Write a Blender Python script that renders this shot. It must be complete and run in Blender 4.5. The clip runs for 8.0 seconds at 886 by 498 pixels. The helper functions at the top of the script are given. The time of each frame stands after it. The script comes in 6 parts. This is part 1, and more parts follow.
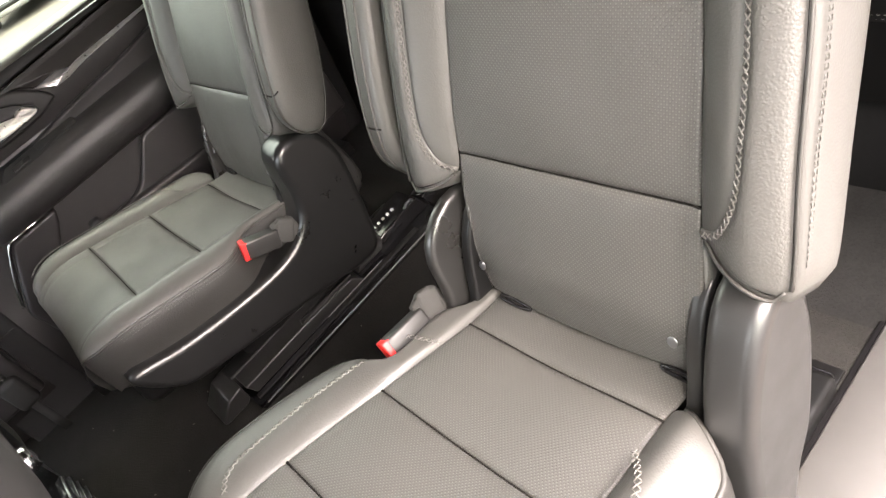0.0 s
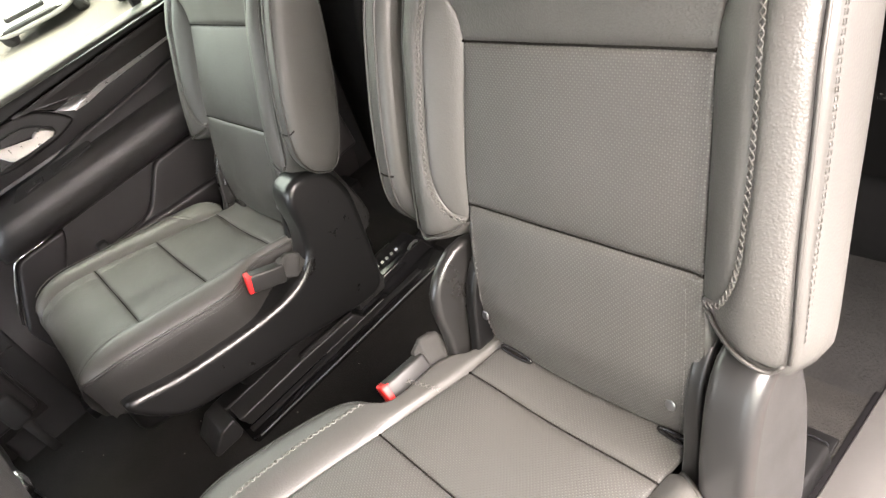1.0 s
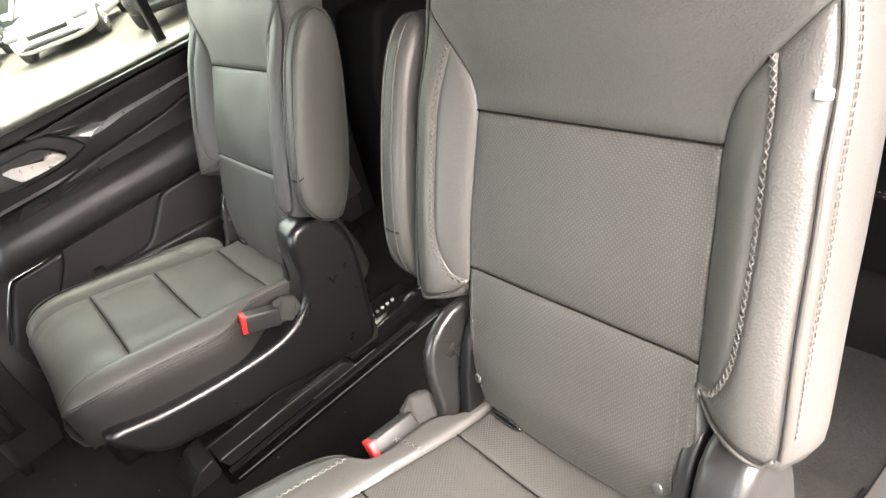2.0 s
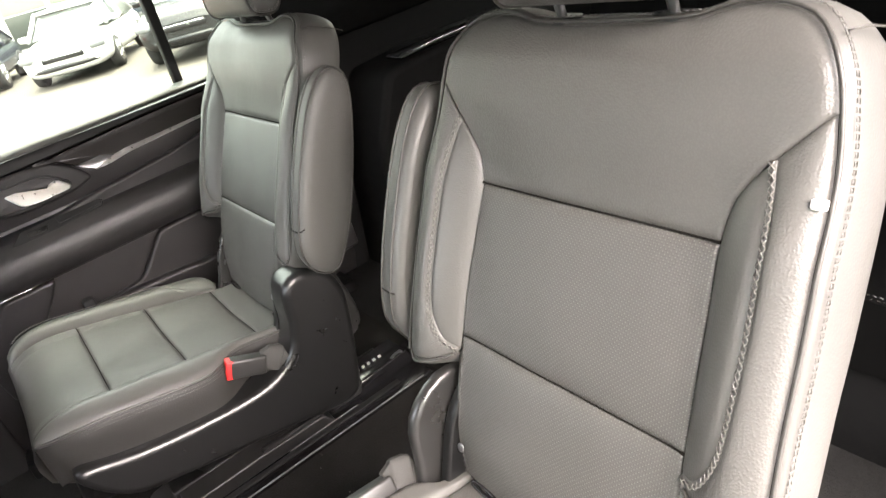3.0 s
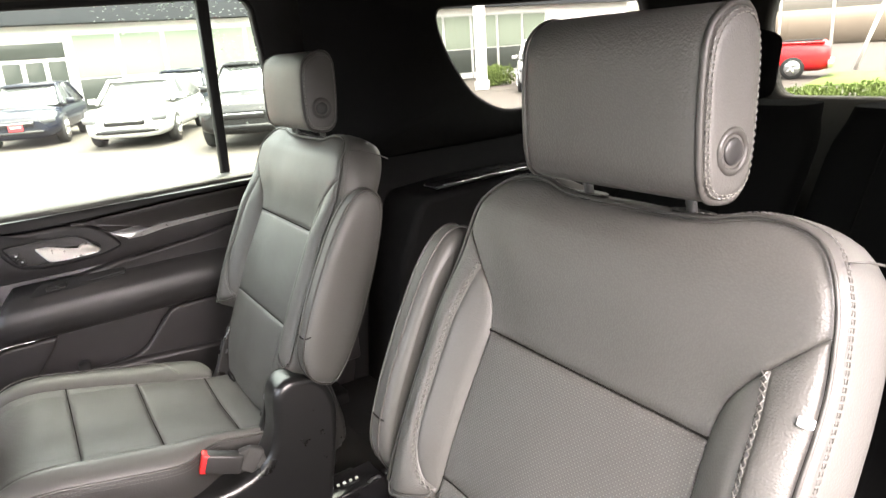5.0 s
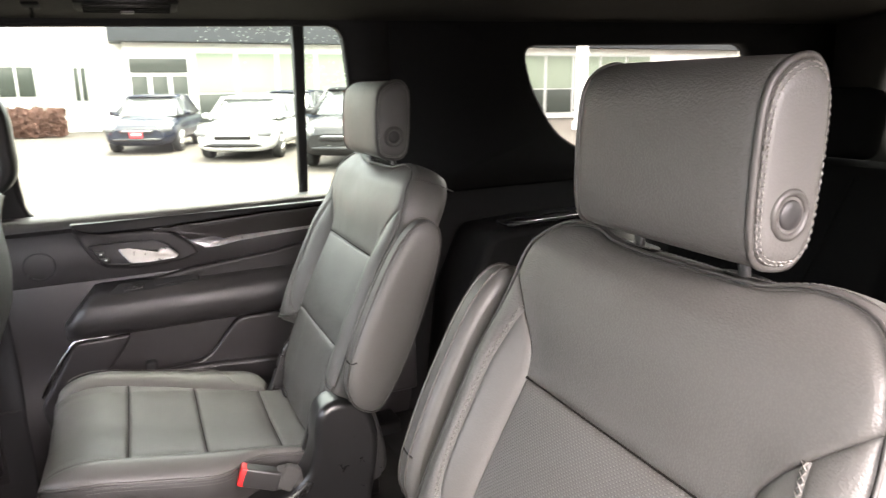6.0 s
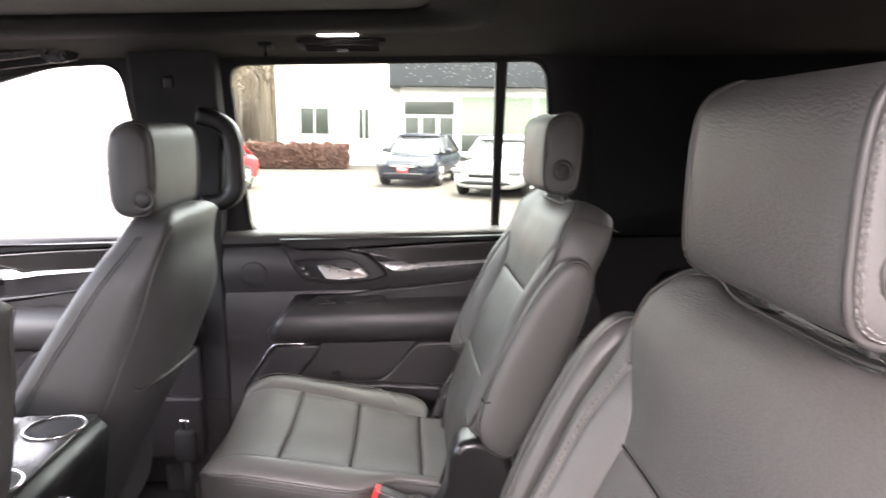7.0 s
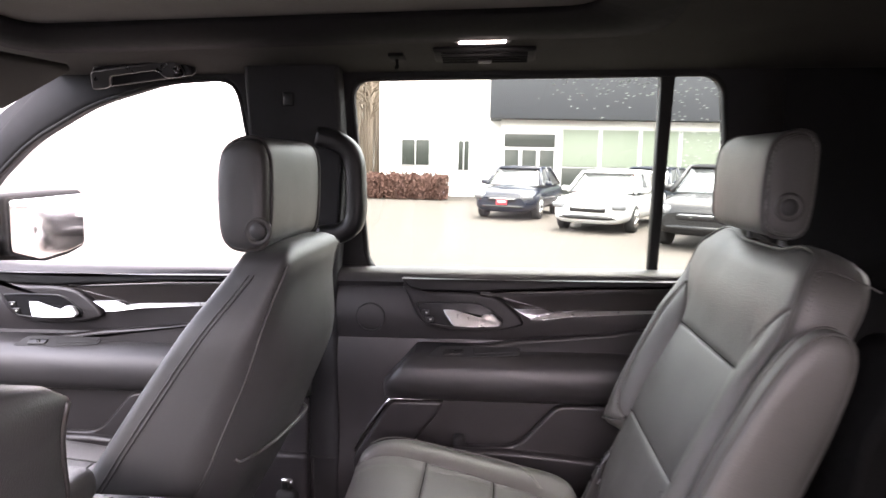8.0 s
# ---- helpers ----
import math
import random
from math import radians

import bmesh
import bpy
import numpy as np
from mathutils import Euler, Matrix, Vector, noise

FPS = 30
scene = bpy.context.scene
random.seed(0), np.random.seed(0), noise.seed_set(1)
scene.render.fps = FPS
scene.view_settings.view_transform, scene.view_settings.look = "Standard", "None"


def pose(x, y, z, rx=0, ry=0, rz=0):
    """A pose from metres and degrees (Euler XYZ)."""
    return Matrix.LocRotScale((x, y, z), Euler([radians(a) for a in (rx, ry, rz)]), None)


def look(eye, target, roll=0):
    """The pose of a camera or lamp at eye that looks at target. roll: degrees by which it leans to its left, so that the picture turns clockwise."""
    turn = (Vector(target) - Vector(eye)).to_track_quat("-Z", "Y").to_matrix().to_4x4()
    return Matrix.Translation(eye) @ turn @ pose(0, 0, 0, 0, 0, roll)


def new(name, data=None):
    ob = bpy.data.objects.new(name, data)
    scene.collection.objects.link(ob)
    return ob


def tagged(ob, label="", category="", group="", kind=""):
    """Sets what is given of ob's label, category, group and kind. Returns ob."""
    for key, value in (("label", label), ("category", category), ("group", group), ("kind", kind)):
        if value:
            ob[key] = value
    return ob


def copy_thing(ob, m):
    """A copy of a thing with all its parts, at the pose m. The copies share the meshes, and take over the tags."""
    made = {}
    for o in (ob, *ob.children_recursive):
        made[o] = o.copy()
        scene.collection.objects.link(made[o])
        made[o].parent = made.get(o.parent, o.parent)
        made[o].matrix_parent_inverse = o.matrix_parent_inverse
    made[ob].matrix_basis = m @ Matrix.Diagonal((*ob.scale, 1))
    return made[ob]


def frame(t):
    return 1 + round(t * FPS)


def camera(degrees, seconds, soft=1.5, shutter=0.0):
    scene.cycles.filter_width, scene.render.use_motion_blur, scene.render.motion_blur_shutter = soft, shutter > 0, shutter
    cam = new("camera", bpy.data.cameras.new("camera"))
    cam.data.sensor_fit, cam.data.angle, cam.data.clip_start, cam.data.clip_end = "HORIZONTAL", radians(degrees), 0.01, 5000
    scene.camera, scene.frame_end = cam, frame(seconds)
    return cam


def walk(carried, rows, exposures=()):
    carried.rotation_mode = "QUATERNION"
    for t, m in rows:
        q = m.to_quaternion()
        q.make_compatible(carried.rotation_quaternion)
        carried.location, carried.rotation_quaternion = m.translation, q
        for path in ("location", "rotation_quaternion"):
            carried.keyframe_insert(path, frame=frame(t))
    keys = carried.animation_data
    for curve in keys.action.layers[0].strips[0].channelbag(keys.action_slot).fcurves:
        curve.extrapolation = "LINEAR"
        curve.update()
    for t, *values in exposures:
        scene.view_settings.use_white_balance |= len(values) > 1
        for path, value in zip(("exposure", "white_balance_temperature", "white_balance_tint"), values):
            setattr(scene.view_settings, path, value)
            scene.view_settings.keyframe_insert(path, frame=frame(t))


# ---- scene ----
cam = camera(66.0, 8.0, soft=1.4, shutter=0.35)
PATH = [
    (0, (-0.8074, -0.0038, 0.9202), (0.4022, -0.5108, -0.0809), -33.55),
    (0.5, (-0.8082, -0.0050, 0.9315), (0.4118, -0.5402, -0.0420), -32.07),
    (1, (-0.8088, -0.0033, 0.9412), (0.4209, -0.5711, -0.0011), -29.07),
    (1.5, (-0.8074, -0.0051, 0.9488), (0.4349, -0.6101, 0.0470), -25.88),
    (3, (-0.8076, -0.0010, 0.9731), (0.4639, -0.7340, 0.2191), -16.62),
    (3.5, (-0.8086, 0.0004, 0.9777), (0.4790, -0.7697, 0.2910), -13.13),
    (4, (-0.8109, 0.0010, 0.9866), (0.4934, -0.7983, 0.3683), -10.18),
    (4.5, (-0.8150, 0.0022, 0.9939), (0.5145, -0.8099, 0.4500), -7.65),
    (5.8, (-0.8337, -0.0247, 0.9963), (0.5957, -0.7436, 0.5932), -2.00),
    (6, (-0.8290, -0.0453, 0.9934), (0.6377, -0.6920, 0.6020), -1.79),
    (6.5, (-0.8269, -0.1303, 0.9783), (0.7362, -0.5169, 0.6179), -1.06),
    (7, (-0.8212, -0.1975, 0.9708), (0.8026, -0.2827, 0.6906), -0.65),
    (7.5, (-0.7423, -0.1847, 0.9743), (0.8904, -0.0928, 0.7542), -0.39),
    (8, (-0.5846, -0.0996, 0.9563), (1.0468, 0.0407, 0.7532), 0.11),
]
SKY, SUN = 0.178, 0.80
walk(cam, [(t, look(eye, target, roll)) for t, eye, target, roll in PATH],
     [(0.0, 5.02, 7350, 18), (3.0, 5.25, 7200, 18), (4.5, 5.25, 7150, 20), (6.0, 5.21, 7100, 23), (7.0, 5.08, 6900, 28), (8.0, 4.76, 6850, 34)])

# ---- daylight ----
world = bpy.data.worlds.new("overcast_sky")
world.use_nodes = True
scene.world = world
_wn = world.node_tree
_sky = _wn.nodes.new("ShaderNodeTexSky")
_sky.sky_type = "NISHITA"
_sky.sun_disc = False
_sky.sun_elevation, _sky.sun_rotation = radians(74), radians(150)
_sky.dust_density, _sky.air_density = 5.0, 1.2
_desat = _wn.nodes.new("ShaderNodeHueSaturation")
_desat.inputs["Saturation"].default_value = 0.35
_wn.links.new(_sky.outputs["Color"], _desat.inputs["Color"])
_bg = next(n for n in _wn.nodes if n.type == "BACKGROUND")
_wn.links.new(_desat.outputs["Color"], _bg.inputs["Color"])
_bg.inputs["Strength"].default_value = SKY

_sun = new("sun", bpy.data.lights.new("sun", "SUN"))
_sun.data.energy, _sun.data.angle, _sun.data.color = SUN, radians(60), (1.0, 0.940, 0.880)
_sun.matrix_world = look((-5.0, 0.8, 4.3), (0, 0, 0))

# ---- materials ----
class Mat:
    """A small builder of node materials."""

    def __init__(self, name, base=(0.5, 0.5, 0.5), rough=0.5, metal=0.0, spec=0.5):
        self.m = bpy.data.materials.new(name)
        self.m.use_nodes = True
        self.t = self.m.node_tree
        self.b = next(n for n in self.t.nodes if n.type == "BSDF_PRINCIPLED")
        self.b.inputs["Base Color"].default_value = (*base, 1)
        self.b.inputs["Roughness"].default_value = rough
        self.b.inputs["Metallic"].default_value = metal
        self.b.inputs["Specular IOR Level"].default_value = spec
        self.base = base
        self.height = None
        self.coords = None

    def node(self, kind, **values):
        n = self.t.nodes.new(kind)
        for k, v in values.items():
            n.inputs[k].default_value = v
        return n

    def link(self, a, b):
        self.t.links.new(a, b)

    def co(self, which="Object"):
        if self.coords is None:
            self.coords = self.node("ShaderNodeTexCoord")
        return self.coords.outputs[which]

    def math(self, op, a, b=None):
        n = self.t.nodes.new("ShaderNodeMath")
        n.operation = op
        for i, v in enumerate((a, b)):
            if v is None:
                continue
            if isinstance(v, (int, float)):
                n.inputs[i].default_value = v
            else:
                self.link(v, n.inputs[i])
        return n.outputs[0]

    def noise(self, scale, detail=4.0, rough=0.6, which="Object"):
        n = self.node("ShaderNodeTexNoise", Scale=scale, Detail=detail, Roughness=rough)
        self.link(self.co(which), n.inputs["Vector"])
        return n.outputs["Fac"]

    def cells(self, scale, feature="DISTANCE_TO_EDGE", which="Object", warp=0.0):
        n = self.node("ShaderNodeTexVoronoi", Scale=scale)
        n.feature = feature
        src = self.co(which)
        if warp:
            w = self.node("ShaderNodeTexNoise", Scale=scale * 0.5, Detail=2.0)
            self.link(src, w.inputs["Vector"])
            mix = self.t.nodes.new("ShaderNodeVectorMath")
            mix.operation = "MULTIPLY_ADD"
            self.link(w.outputs["Color"], mix.inputs[0])
            mix.inputs[1].default_value = (warp, warp, warp)
            self.link(src, mix.inputs[2])
            src = mix.outputs[0]
        self.link(src, n.inputs["Vector"])
        return n.outputs["Distance"]

    def ramp(self, fac, lo, hi, a=0.0, b=1.0):
        n = self.node("ShaderNodeMapRange")
        self.link(fac, n.inputs["Value"])
        for k, v in (("From Min", lo), ("From Max", hi), ("To Min", a), ("To Max", b)):
            n.inputs[k].default_value = v
        return n.outputs["Result"]

    def tint(self, fac, dark, light):
        """Base colour between two factors of the base by fac."""
        n = self.t.nodes.new("ShaderNodeMix")
        n.data_type = "RGBA"
        self.link(fac, n.inputs[0])
        n.inputs[6].default_value = (*[c * dark for c in self.base], 1) if isinstance(dark, (int, float)) else (*dark, 1)
        n.inputs[7].default_value = (*[c * light for c in self.base], 1) if isinstance(light, (int, float)) else (*light, 1)
        self.link(n.outputs[2], self.b.inputs["Base Color"])
        return n.outputs[2]

    def blend(self, color, fac, other):
        """Lays another colour over color by fac."""
        n = self.t.nodes.new("ShaderNodeMix")
        n.data_type = "RGBA"
        self.link(fac, n.inputs[0])
        self.link(color, n.inputs[6])
        n.inputs[7].default_value = (*other, 1)
        self.link(n.outputs[2], self.b.inputs["Base Color"])
        return n.outputs[2]

    def bump(self, fac, strength, dist=0.001):
        n = self.node("ShaderNodeBump", Strength=strength, Distance=dist)
        self.link(fac, n.inputs["Height"])
        if self.height is not None:
            self.link(self.height, n.inputs["Normal"])
        self.height = n.outputs["Normal"]
        self.link(self.height, self.b.inputs["Normal"])
        return self

    def rough(self, fac, a, b):
        self.link(self.ramp(fac, 0.3, 0.7, a, b), self.b.inputs["Roughness"])


def leather(name, base, grain=330.0, strength=0.35, rough=0.42, perf=False):
    """Pebbled leather: rounded grains between thin creases, soft wrinkles, and pricked holes where perf."""
    k = Mat(name, base, rough, 0.0, 0.5)
    big, fine = k.noise(7.0, 3.0), k.noise(90.0, 4.0)
    col = k.tint(k.math("ADD", k.math("MULTIPLY", big, 0.6), k.math("MULTIPLY", fine, 0.4)), 0.90, 1.10)
    k.rough(big, rough - 0.05, rough + 0.08)
    k.bump(k.noise(13.0, 2.0), 0.045, 0.01)
    k.bump(k.noise(45.0, 3.0), 0.014, 0.004)
    pebble = k.ramp(k.cells(grain, "F1", "Object", 0.0006), 0.18, 0.72, 1.0, 0.0)
    k.bump(pebble, strength, 0.0012)
    col = k.blend(col, k.math("MULTIPLY", k.math("SUBTRACT", 1.0, pebble), min(0.4, strength)), [c * 0.62 for c in base])
    if perf:
        sep = k.node("ShaderNodeSeparateXYZ")
        k.link(k.co("UV"), sep.inputs[0])
        a = k.math("FRACT", k.math("MULTIPLY", k.math("ADD", sep.outputs[0], sep.outputs[1]), 225.0))
        b = k.math("FRACT", k.math("MULTIPLY", k.math("SUBTRACT", sep.outputs[0], sep.outputs[1]), 225.0))
        da, db = k.math("SUBTRACT", a, 0.5), k.math("SUBTRACT", b, 0.5)
        r = k.math("SQRT", k.math("ADD", k.math("MULTIPLY", da, da), k.math("MULTIPLY", db, db)))
        rim = k.math("MULTIPLY", k.ramp(r, 0.20, 0.34), k.ramp(r, 0.34, 0.52, 1.0, 0.0))
        col = k.blend(col, k.math("MULTIPLY", rim, 0.55), [c * 0.55 for c in base])
        k.blend(col, k.ramp(r, 0.12, 0.25, 0.65, 0.0), [c * 1.8 for c in base])
        k.bump(k.ramp(r, 0.10, 0.45), 0.35, 0.0010)
        k.bump(k.noise(22.0, 3.0), 0.10, 0.006)
    return k.m


def plastic(name, base, rough=0.45, grain=420.0, strength=0.25, spec=0.5):
    k = Mat(name, base, rough, 0.0, spec)
    k.tint(k.noise(7.0, 4.0), 0.85, 1.15)
    k.rough(k.noise(25.0, 4.0), rough - 0.05, rough + 0.07)
    k.bump(k.noise(grain, 3.0, 0.5), strength * 2, 0.0006)
    return k.m


def fabric(name, base, scale=700.0, strength=0.5, rough=0.95, spread=0.4):
    k = Mat(name, base, rough, 0.0, 0.15)
    k.tint(k.math("ADD", k.math("MULTIPLY", k.noise(12.0, 5.0), 0.5), k.math("MULTIPLY", k.noise(scale, 2.0), 0.5)), 1 - spread, 1 + spread)
    k.bump(k.noise(scale, 3.0), strength, 0.002)
    return k.m


def plain(name, base, rough=0.5, metal=0.0, spec=0.5, wear=25.0):
    k = Mat(name, base, rough, metal, spec)
    k.tint(k.noise(wear, 4.0), 0.88, 1.12)
    k.rough(k.noise(wear * 2, 4.0), max(0.02, rough - 0.04), rough + 0.05)
    return k.m


def glass(name, tint, rough=0.0):
    m = bpy.data.materials.new(name)
    m.use_nodes = True
    t = m.node_tree
    t.nodes.remove(next(n for n in t.nodes if n.type == "BSDF_PRINCIPLED"))
    out = next(n for n in t.nodes if n.type == "OUTPUT_MATERIAL")
    clear, gloss, mix, fres = (t.nodes.new(k) for k in ("ShaderNodeBsdfTransparent", "ShaderNodeBsdfGlossy", "ShaderNodeMixShader", "ShaderNodeLayerWeight"))
    clear.inputs["Color"].default_value = (*tint, 1)
    gloss.inputs["Roughness"].default_value = rough
    fres.inputs["Blend"].default_value = 0.5
    fifth, gain = t.nodes.new("ShaderNodeMath"), t.nodes.new("ShaderNodeMapRange")
    fifth.operation = "POWER"
    fifth.inputs[1].default_value = 5.0
    gain.inputs["To Min"].default_value, gain.inputs["To Max"].default_value = 0.035, 1.0
    t.links.new(fres.outputs["Facing"], fifth.inputs[0])
    t.links.new(fifth.outputs[0], gain.inputs["Value"])
    t.links.new(gain.outputs["Result"], mix.inputs[0])
    t.links.new(clear.outputs[0], mix.inputs[1])
    t.links.new(gloss.outputs[0], mix.inputs[2])
    t.links.new(mix.outputs[0], out.inputs["Surface"])
    return m


LEATHER = leather("taupe_leather", (0.084, 0.0812, 0.0760), 480.0, 0.23, 0.42)
LEATHER_FINE = leather("smooth_taupe_leather", (0.080, 0.0777, 0.0728), 480.0, 0.10, 0.43)
LEATHER_PERF = leather("perforated_taupe_leather", (0.080, 0.0775, 0.0727), 480.0, 0.05, 0.45, True)
# Seat leather darkened in colour to show the shade under the cushion rim.
LEATHER_SKIRT_SHADE = leather("shaded_skirt_leather", (0.030, 0.0290, 0.0275), 420.0, 0.15, 0.45)
# Third-row leather; the dim rear cabin's shade is put into its colour.
LEATHER_REAR_SHADE = plain("shade_darkened_leather", (0.005, 0.005, 0.005), 1.0, 0.0, 0.02)
THREAD = plain("pale_thread", (0.165, 0.158, 0.147), 0.7)
THREAD_SOFT = plain("taupe_thread", (0.095, 0.092, 0.086), 0.7)
# Near-black: shadow put into sunken seams, and the recliner gear's own colour.
SEAM = plain("black_seam_shade_and_gear", (0.009, 0.008, 0.007), 0.9, 0.0, 0.2)
# Piping leather, coloured darker than the seats for the shadow along it.
PIPING = leather("piping_leather", (0.050, 0.0478, 0.0445), 600.0, 0.08, 0.4)
PLASTIC = plastic("black_moulded_plastic", (0.0065, 0.0065, 0.0068), 0.36, 400.0, 0.03, 0.4)
PLASTIC_SATIN = plastic("satin_grey_plastic", (0.019, 0.0186, 0.0182), 0.30, 900.0, 0.04, 0.75)
PLASTIC_SHELL = plastic("satin_black_plastic", (0.010, 0.010, 0.0103), 0.31, 500.0, 0.012, 0.6)
PLASTIC_COVER = plastic("grained_silver_grey_plastic", (0.020, 0.0196, 0.0194), 0.33, 700.0, 0.11, 0.9)
PLASTIC_COVER_DARK = plastic("satin_charcoal_plastic", (0.022, 0.022, 0.022), 0.40, 900.0, 0.08, 0.5)
PLASTIC_GLOSS = plastic("gloss_black_plastic", (0.012, 0.012, 0.013), 0.15, 300.0, 0.02)
PLASTIC_TRIM = plastic("light_grey_sill_plastic", (0.13, 0.125, 0.12), 0.5, 1100.0, 0.5)
DOORSKIN = plastic("soft_black_door_skin", (0.019, 0.0170, 0.0178), 0.44, 700.0, 0.06)
# Darker copy of the seat leather, with the front row's shade coloured in.
LEATHER_FRONT_SHADED = leather("shaded_front_seat_leather", (0.056, 0.0545, 0.053), 900.0, 0.12, 0.42)
SHADE = fabric("grey_sunroof_shade", (0.125, 0.120, 0.107), 900.0, 0.3, 0.95)
ARMPAD = leather("charcoal_pad_leather", (0.027, 0.0257, 0.0262), 700.0, 0.12, 0.42)
WOODTRIM = plastic("dark_polished_wood", (0.022, 0.019, 0.018), 0.20, 60.0, 0.10)
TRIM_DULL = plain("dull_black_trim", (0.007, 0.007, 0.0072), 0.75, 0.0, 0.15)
PILLAR = fabric("charcoal_pillar_trim", (0.026, 0.026, 0.027), 500.0, 0.2, 0.8)
HEADLINER = fabric("charcoal_headliner", (0.033, 0.0318, 0.0288), 900.0, 0.3, 0.95)
CARPET = fabric("black_carpet", (0.021, 0.020, 0.0187), 300.0, 1.0, 0.95, 0.9)
CARPET_GREY = fabric("grey_carpet", (0.014, 0.0137, 0.0134), 260.0, 1.0, 0.95, 0.95)
CHROME = plain("satin_chrome", (0.80, 0.80, 0.81), 0.22, 1.0)
STEEL = plain("bare_steel", (0.35, 0.35, 0.36), 0.35, 1.0)
FRAME_BLACK = plain("dull_black_frame", (0.006, 0.0055, 0.006), 0.8, 0.0, 0.1)
EDGE = plain("plain_bright_edge", (0.20, 0.197, 0.19), 0.40)
LINT = plain("pale_lint", (0.16, 0.155, 0.14), 0.9)
PLASTIC_EXT = plain("dull_black_housing", (0.006, 0.006, 0.006), 0.9, 0.0, 0.08)
RUBBER = plain("black_rubber", (0.012, 0.012, 0.012), 0.75)
RED = plain("red_release_button", (0.75, 0.03, 0.03), 0.4)
WEBBING = fabric("grey_belt_webbing", (0.055, 0.054, 0.052), 900.0, 0.5, 0.8)
BUCKLE = plastic("grey_buckle_plastic", (0.024, 0.0235, 0.023), 0.42, 300.0, 0.08)
TAGWHITE = plain("white_clip", (0.75, 0.75, 0.72), 0.5)
GLASS_TINT = glass("tinted_side_glass", (0.365, 0.435, 0.37))
GLASS_PRIVACY = glass("dark_privacy_glass", (0.23, 0.25, 0.225))
GLASS_SCREEN = glass("shaded_windscreen", (0.50, 0.56, 0.56))
BRIGHT_TRIM = plain("satin_bright_trim", (0.58, 0.575, 0.57), 0.30, 0.7)
GLASS_CLEAR = glass("clear_glass", (0.74, 0.78, 0.75))
ASPHALT = None

# ---- mesh helpers ----
def finish(bm, smooth=True):
    bmesh.ops.recalc_face_normals(bm, faces=bm.faces[:])
    for f in bm.faces:
        f.smooth = smooth and len(f.verts) <= 12
    return bm


def part(name, bm, material, parent=None, label="", keep=False, smooth=True):
    """Links a bmesh as one mesh object under a thing or a part."""
    if not keep:
        finish(bm, smooth)
    me = bpy.data.meshes.new(name)
    bm.to_mesh(me)
    bm.free()
    me.materials.append(material)
    ob = new(name, me)
    ob.parent = parent
    if label:
        ob["label"] = label
    return ob


def thing(name, label, category, m=None, group="", kind=""):
    ob = new(name)
    ob.empty_display_size = 0.05
    if m is not None:
        ob.matrix_world = m
    return tagged(ob, label, category, group, kind)


def flat_edges(ob, angle=35):
    """Marks sharp edges by angle."""
    me = ob.data
    bm = bmesh.new()
    bm.from_mesh(me)
    for e in bm.edges:
        if len(e.link_faces) == 2 and e.calc_face_angle(0) > radians(angle):
            e.smooth = False
    bm.to_mesh(me)
    bm.free()
    return ob


def spline(pts, closed=False, tension=0.5):
    """A smooth curve through pts, as a function of the share of its length."""
    p = [Vector(q) for q in pts]
    n = len(p)
    out = []
    spans = n if closed else n - 1
    for i in range(spans):
        a, b = p[i], p[(i + 1) % n]
        z = p[i - 1] if (closed or i > 0) else a + (a - b)
        c = p[(i + 2) % n] if (closed or i + 2 < n) else b + (b - a)
        for k in range(14):
            t = k / 14
            out.append(0.5 * ((2 * a) + (b - z) * t + (2 * z - 5 * a + 4 * b - c) * t * t + (3 * a - z - 3 * b + c) * t ** 3))
    out.append(p[0].copy() if closed else p[-1].copy())
    acc = [0.0]
    for i in range(1, len(out)):
        acc.append(acc[-1] + (out[i] - out[i - 1]).length)

    def at(s):
        d = max(0.0, min(1.0, s)) * acc[-1]
        lo, hi = 0, len(acc) - 1
        while hi - lo > 1:
            mid = (lo + hi) // 2
            if acc[mid] <= d:
                lo = mid
            else:
                hi = mid
        w = (d - acc[lo]) / max(1e-9, acc[hi] - acc[lo])
        return out[lo].lerp(out[hi], w)

    at.length = acc[-1]
    return at


def line(a, b):
    a, b = Vector(a), Vector(b)

    def at(s):
        return a.lerp(b, s)

    at.length = (b - a).length
    return at


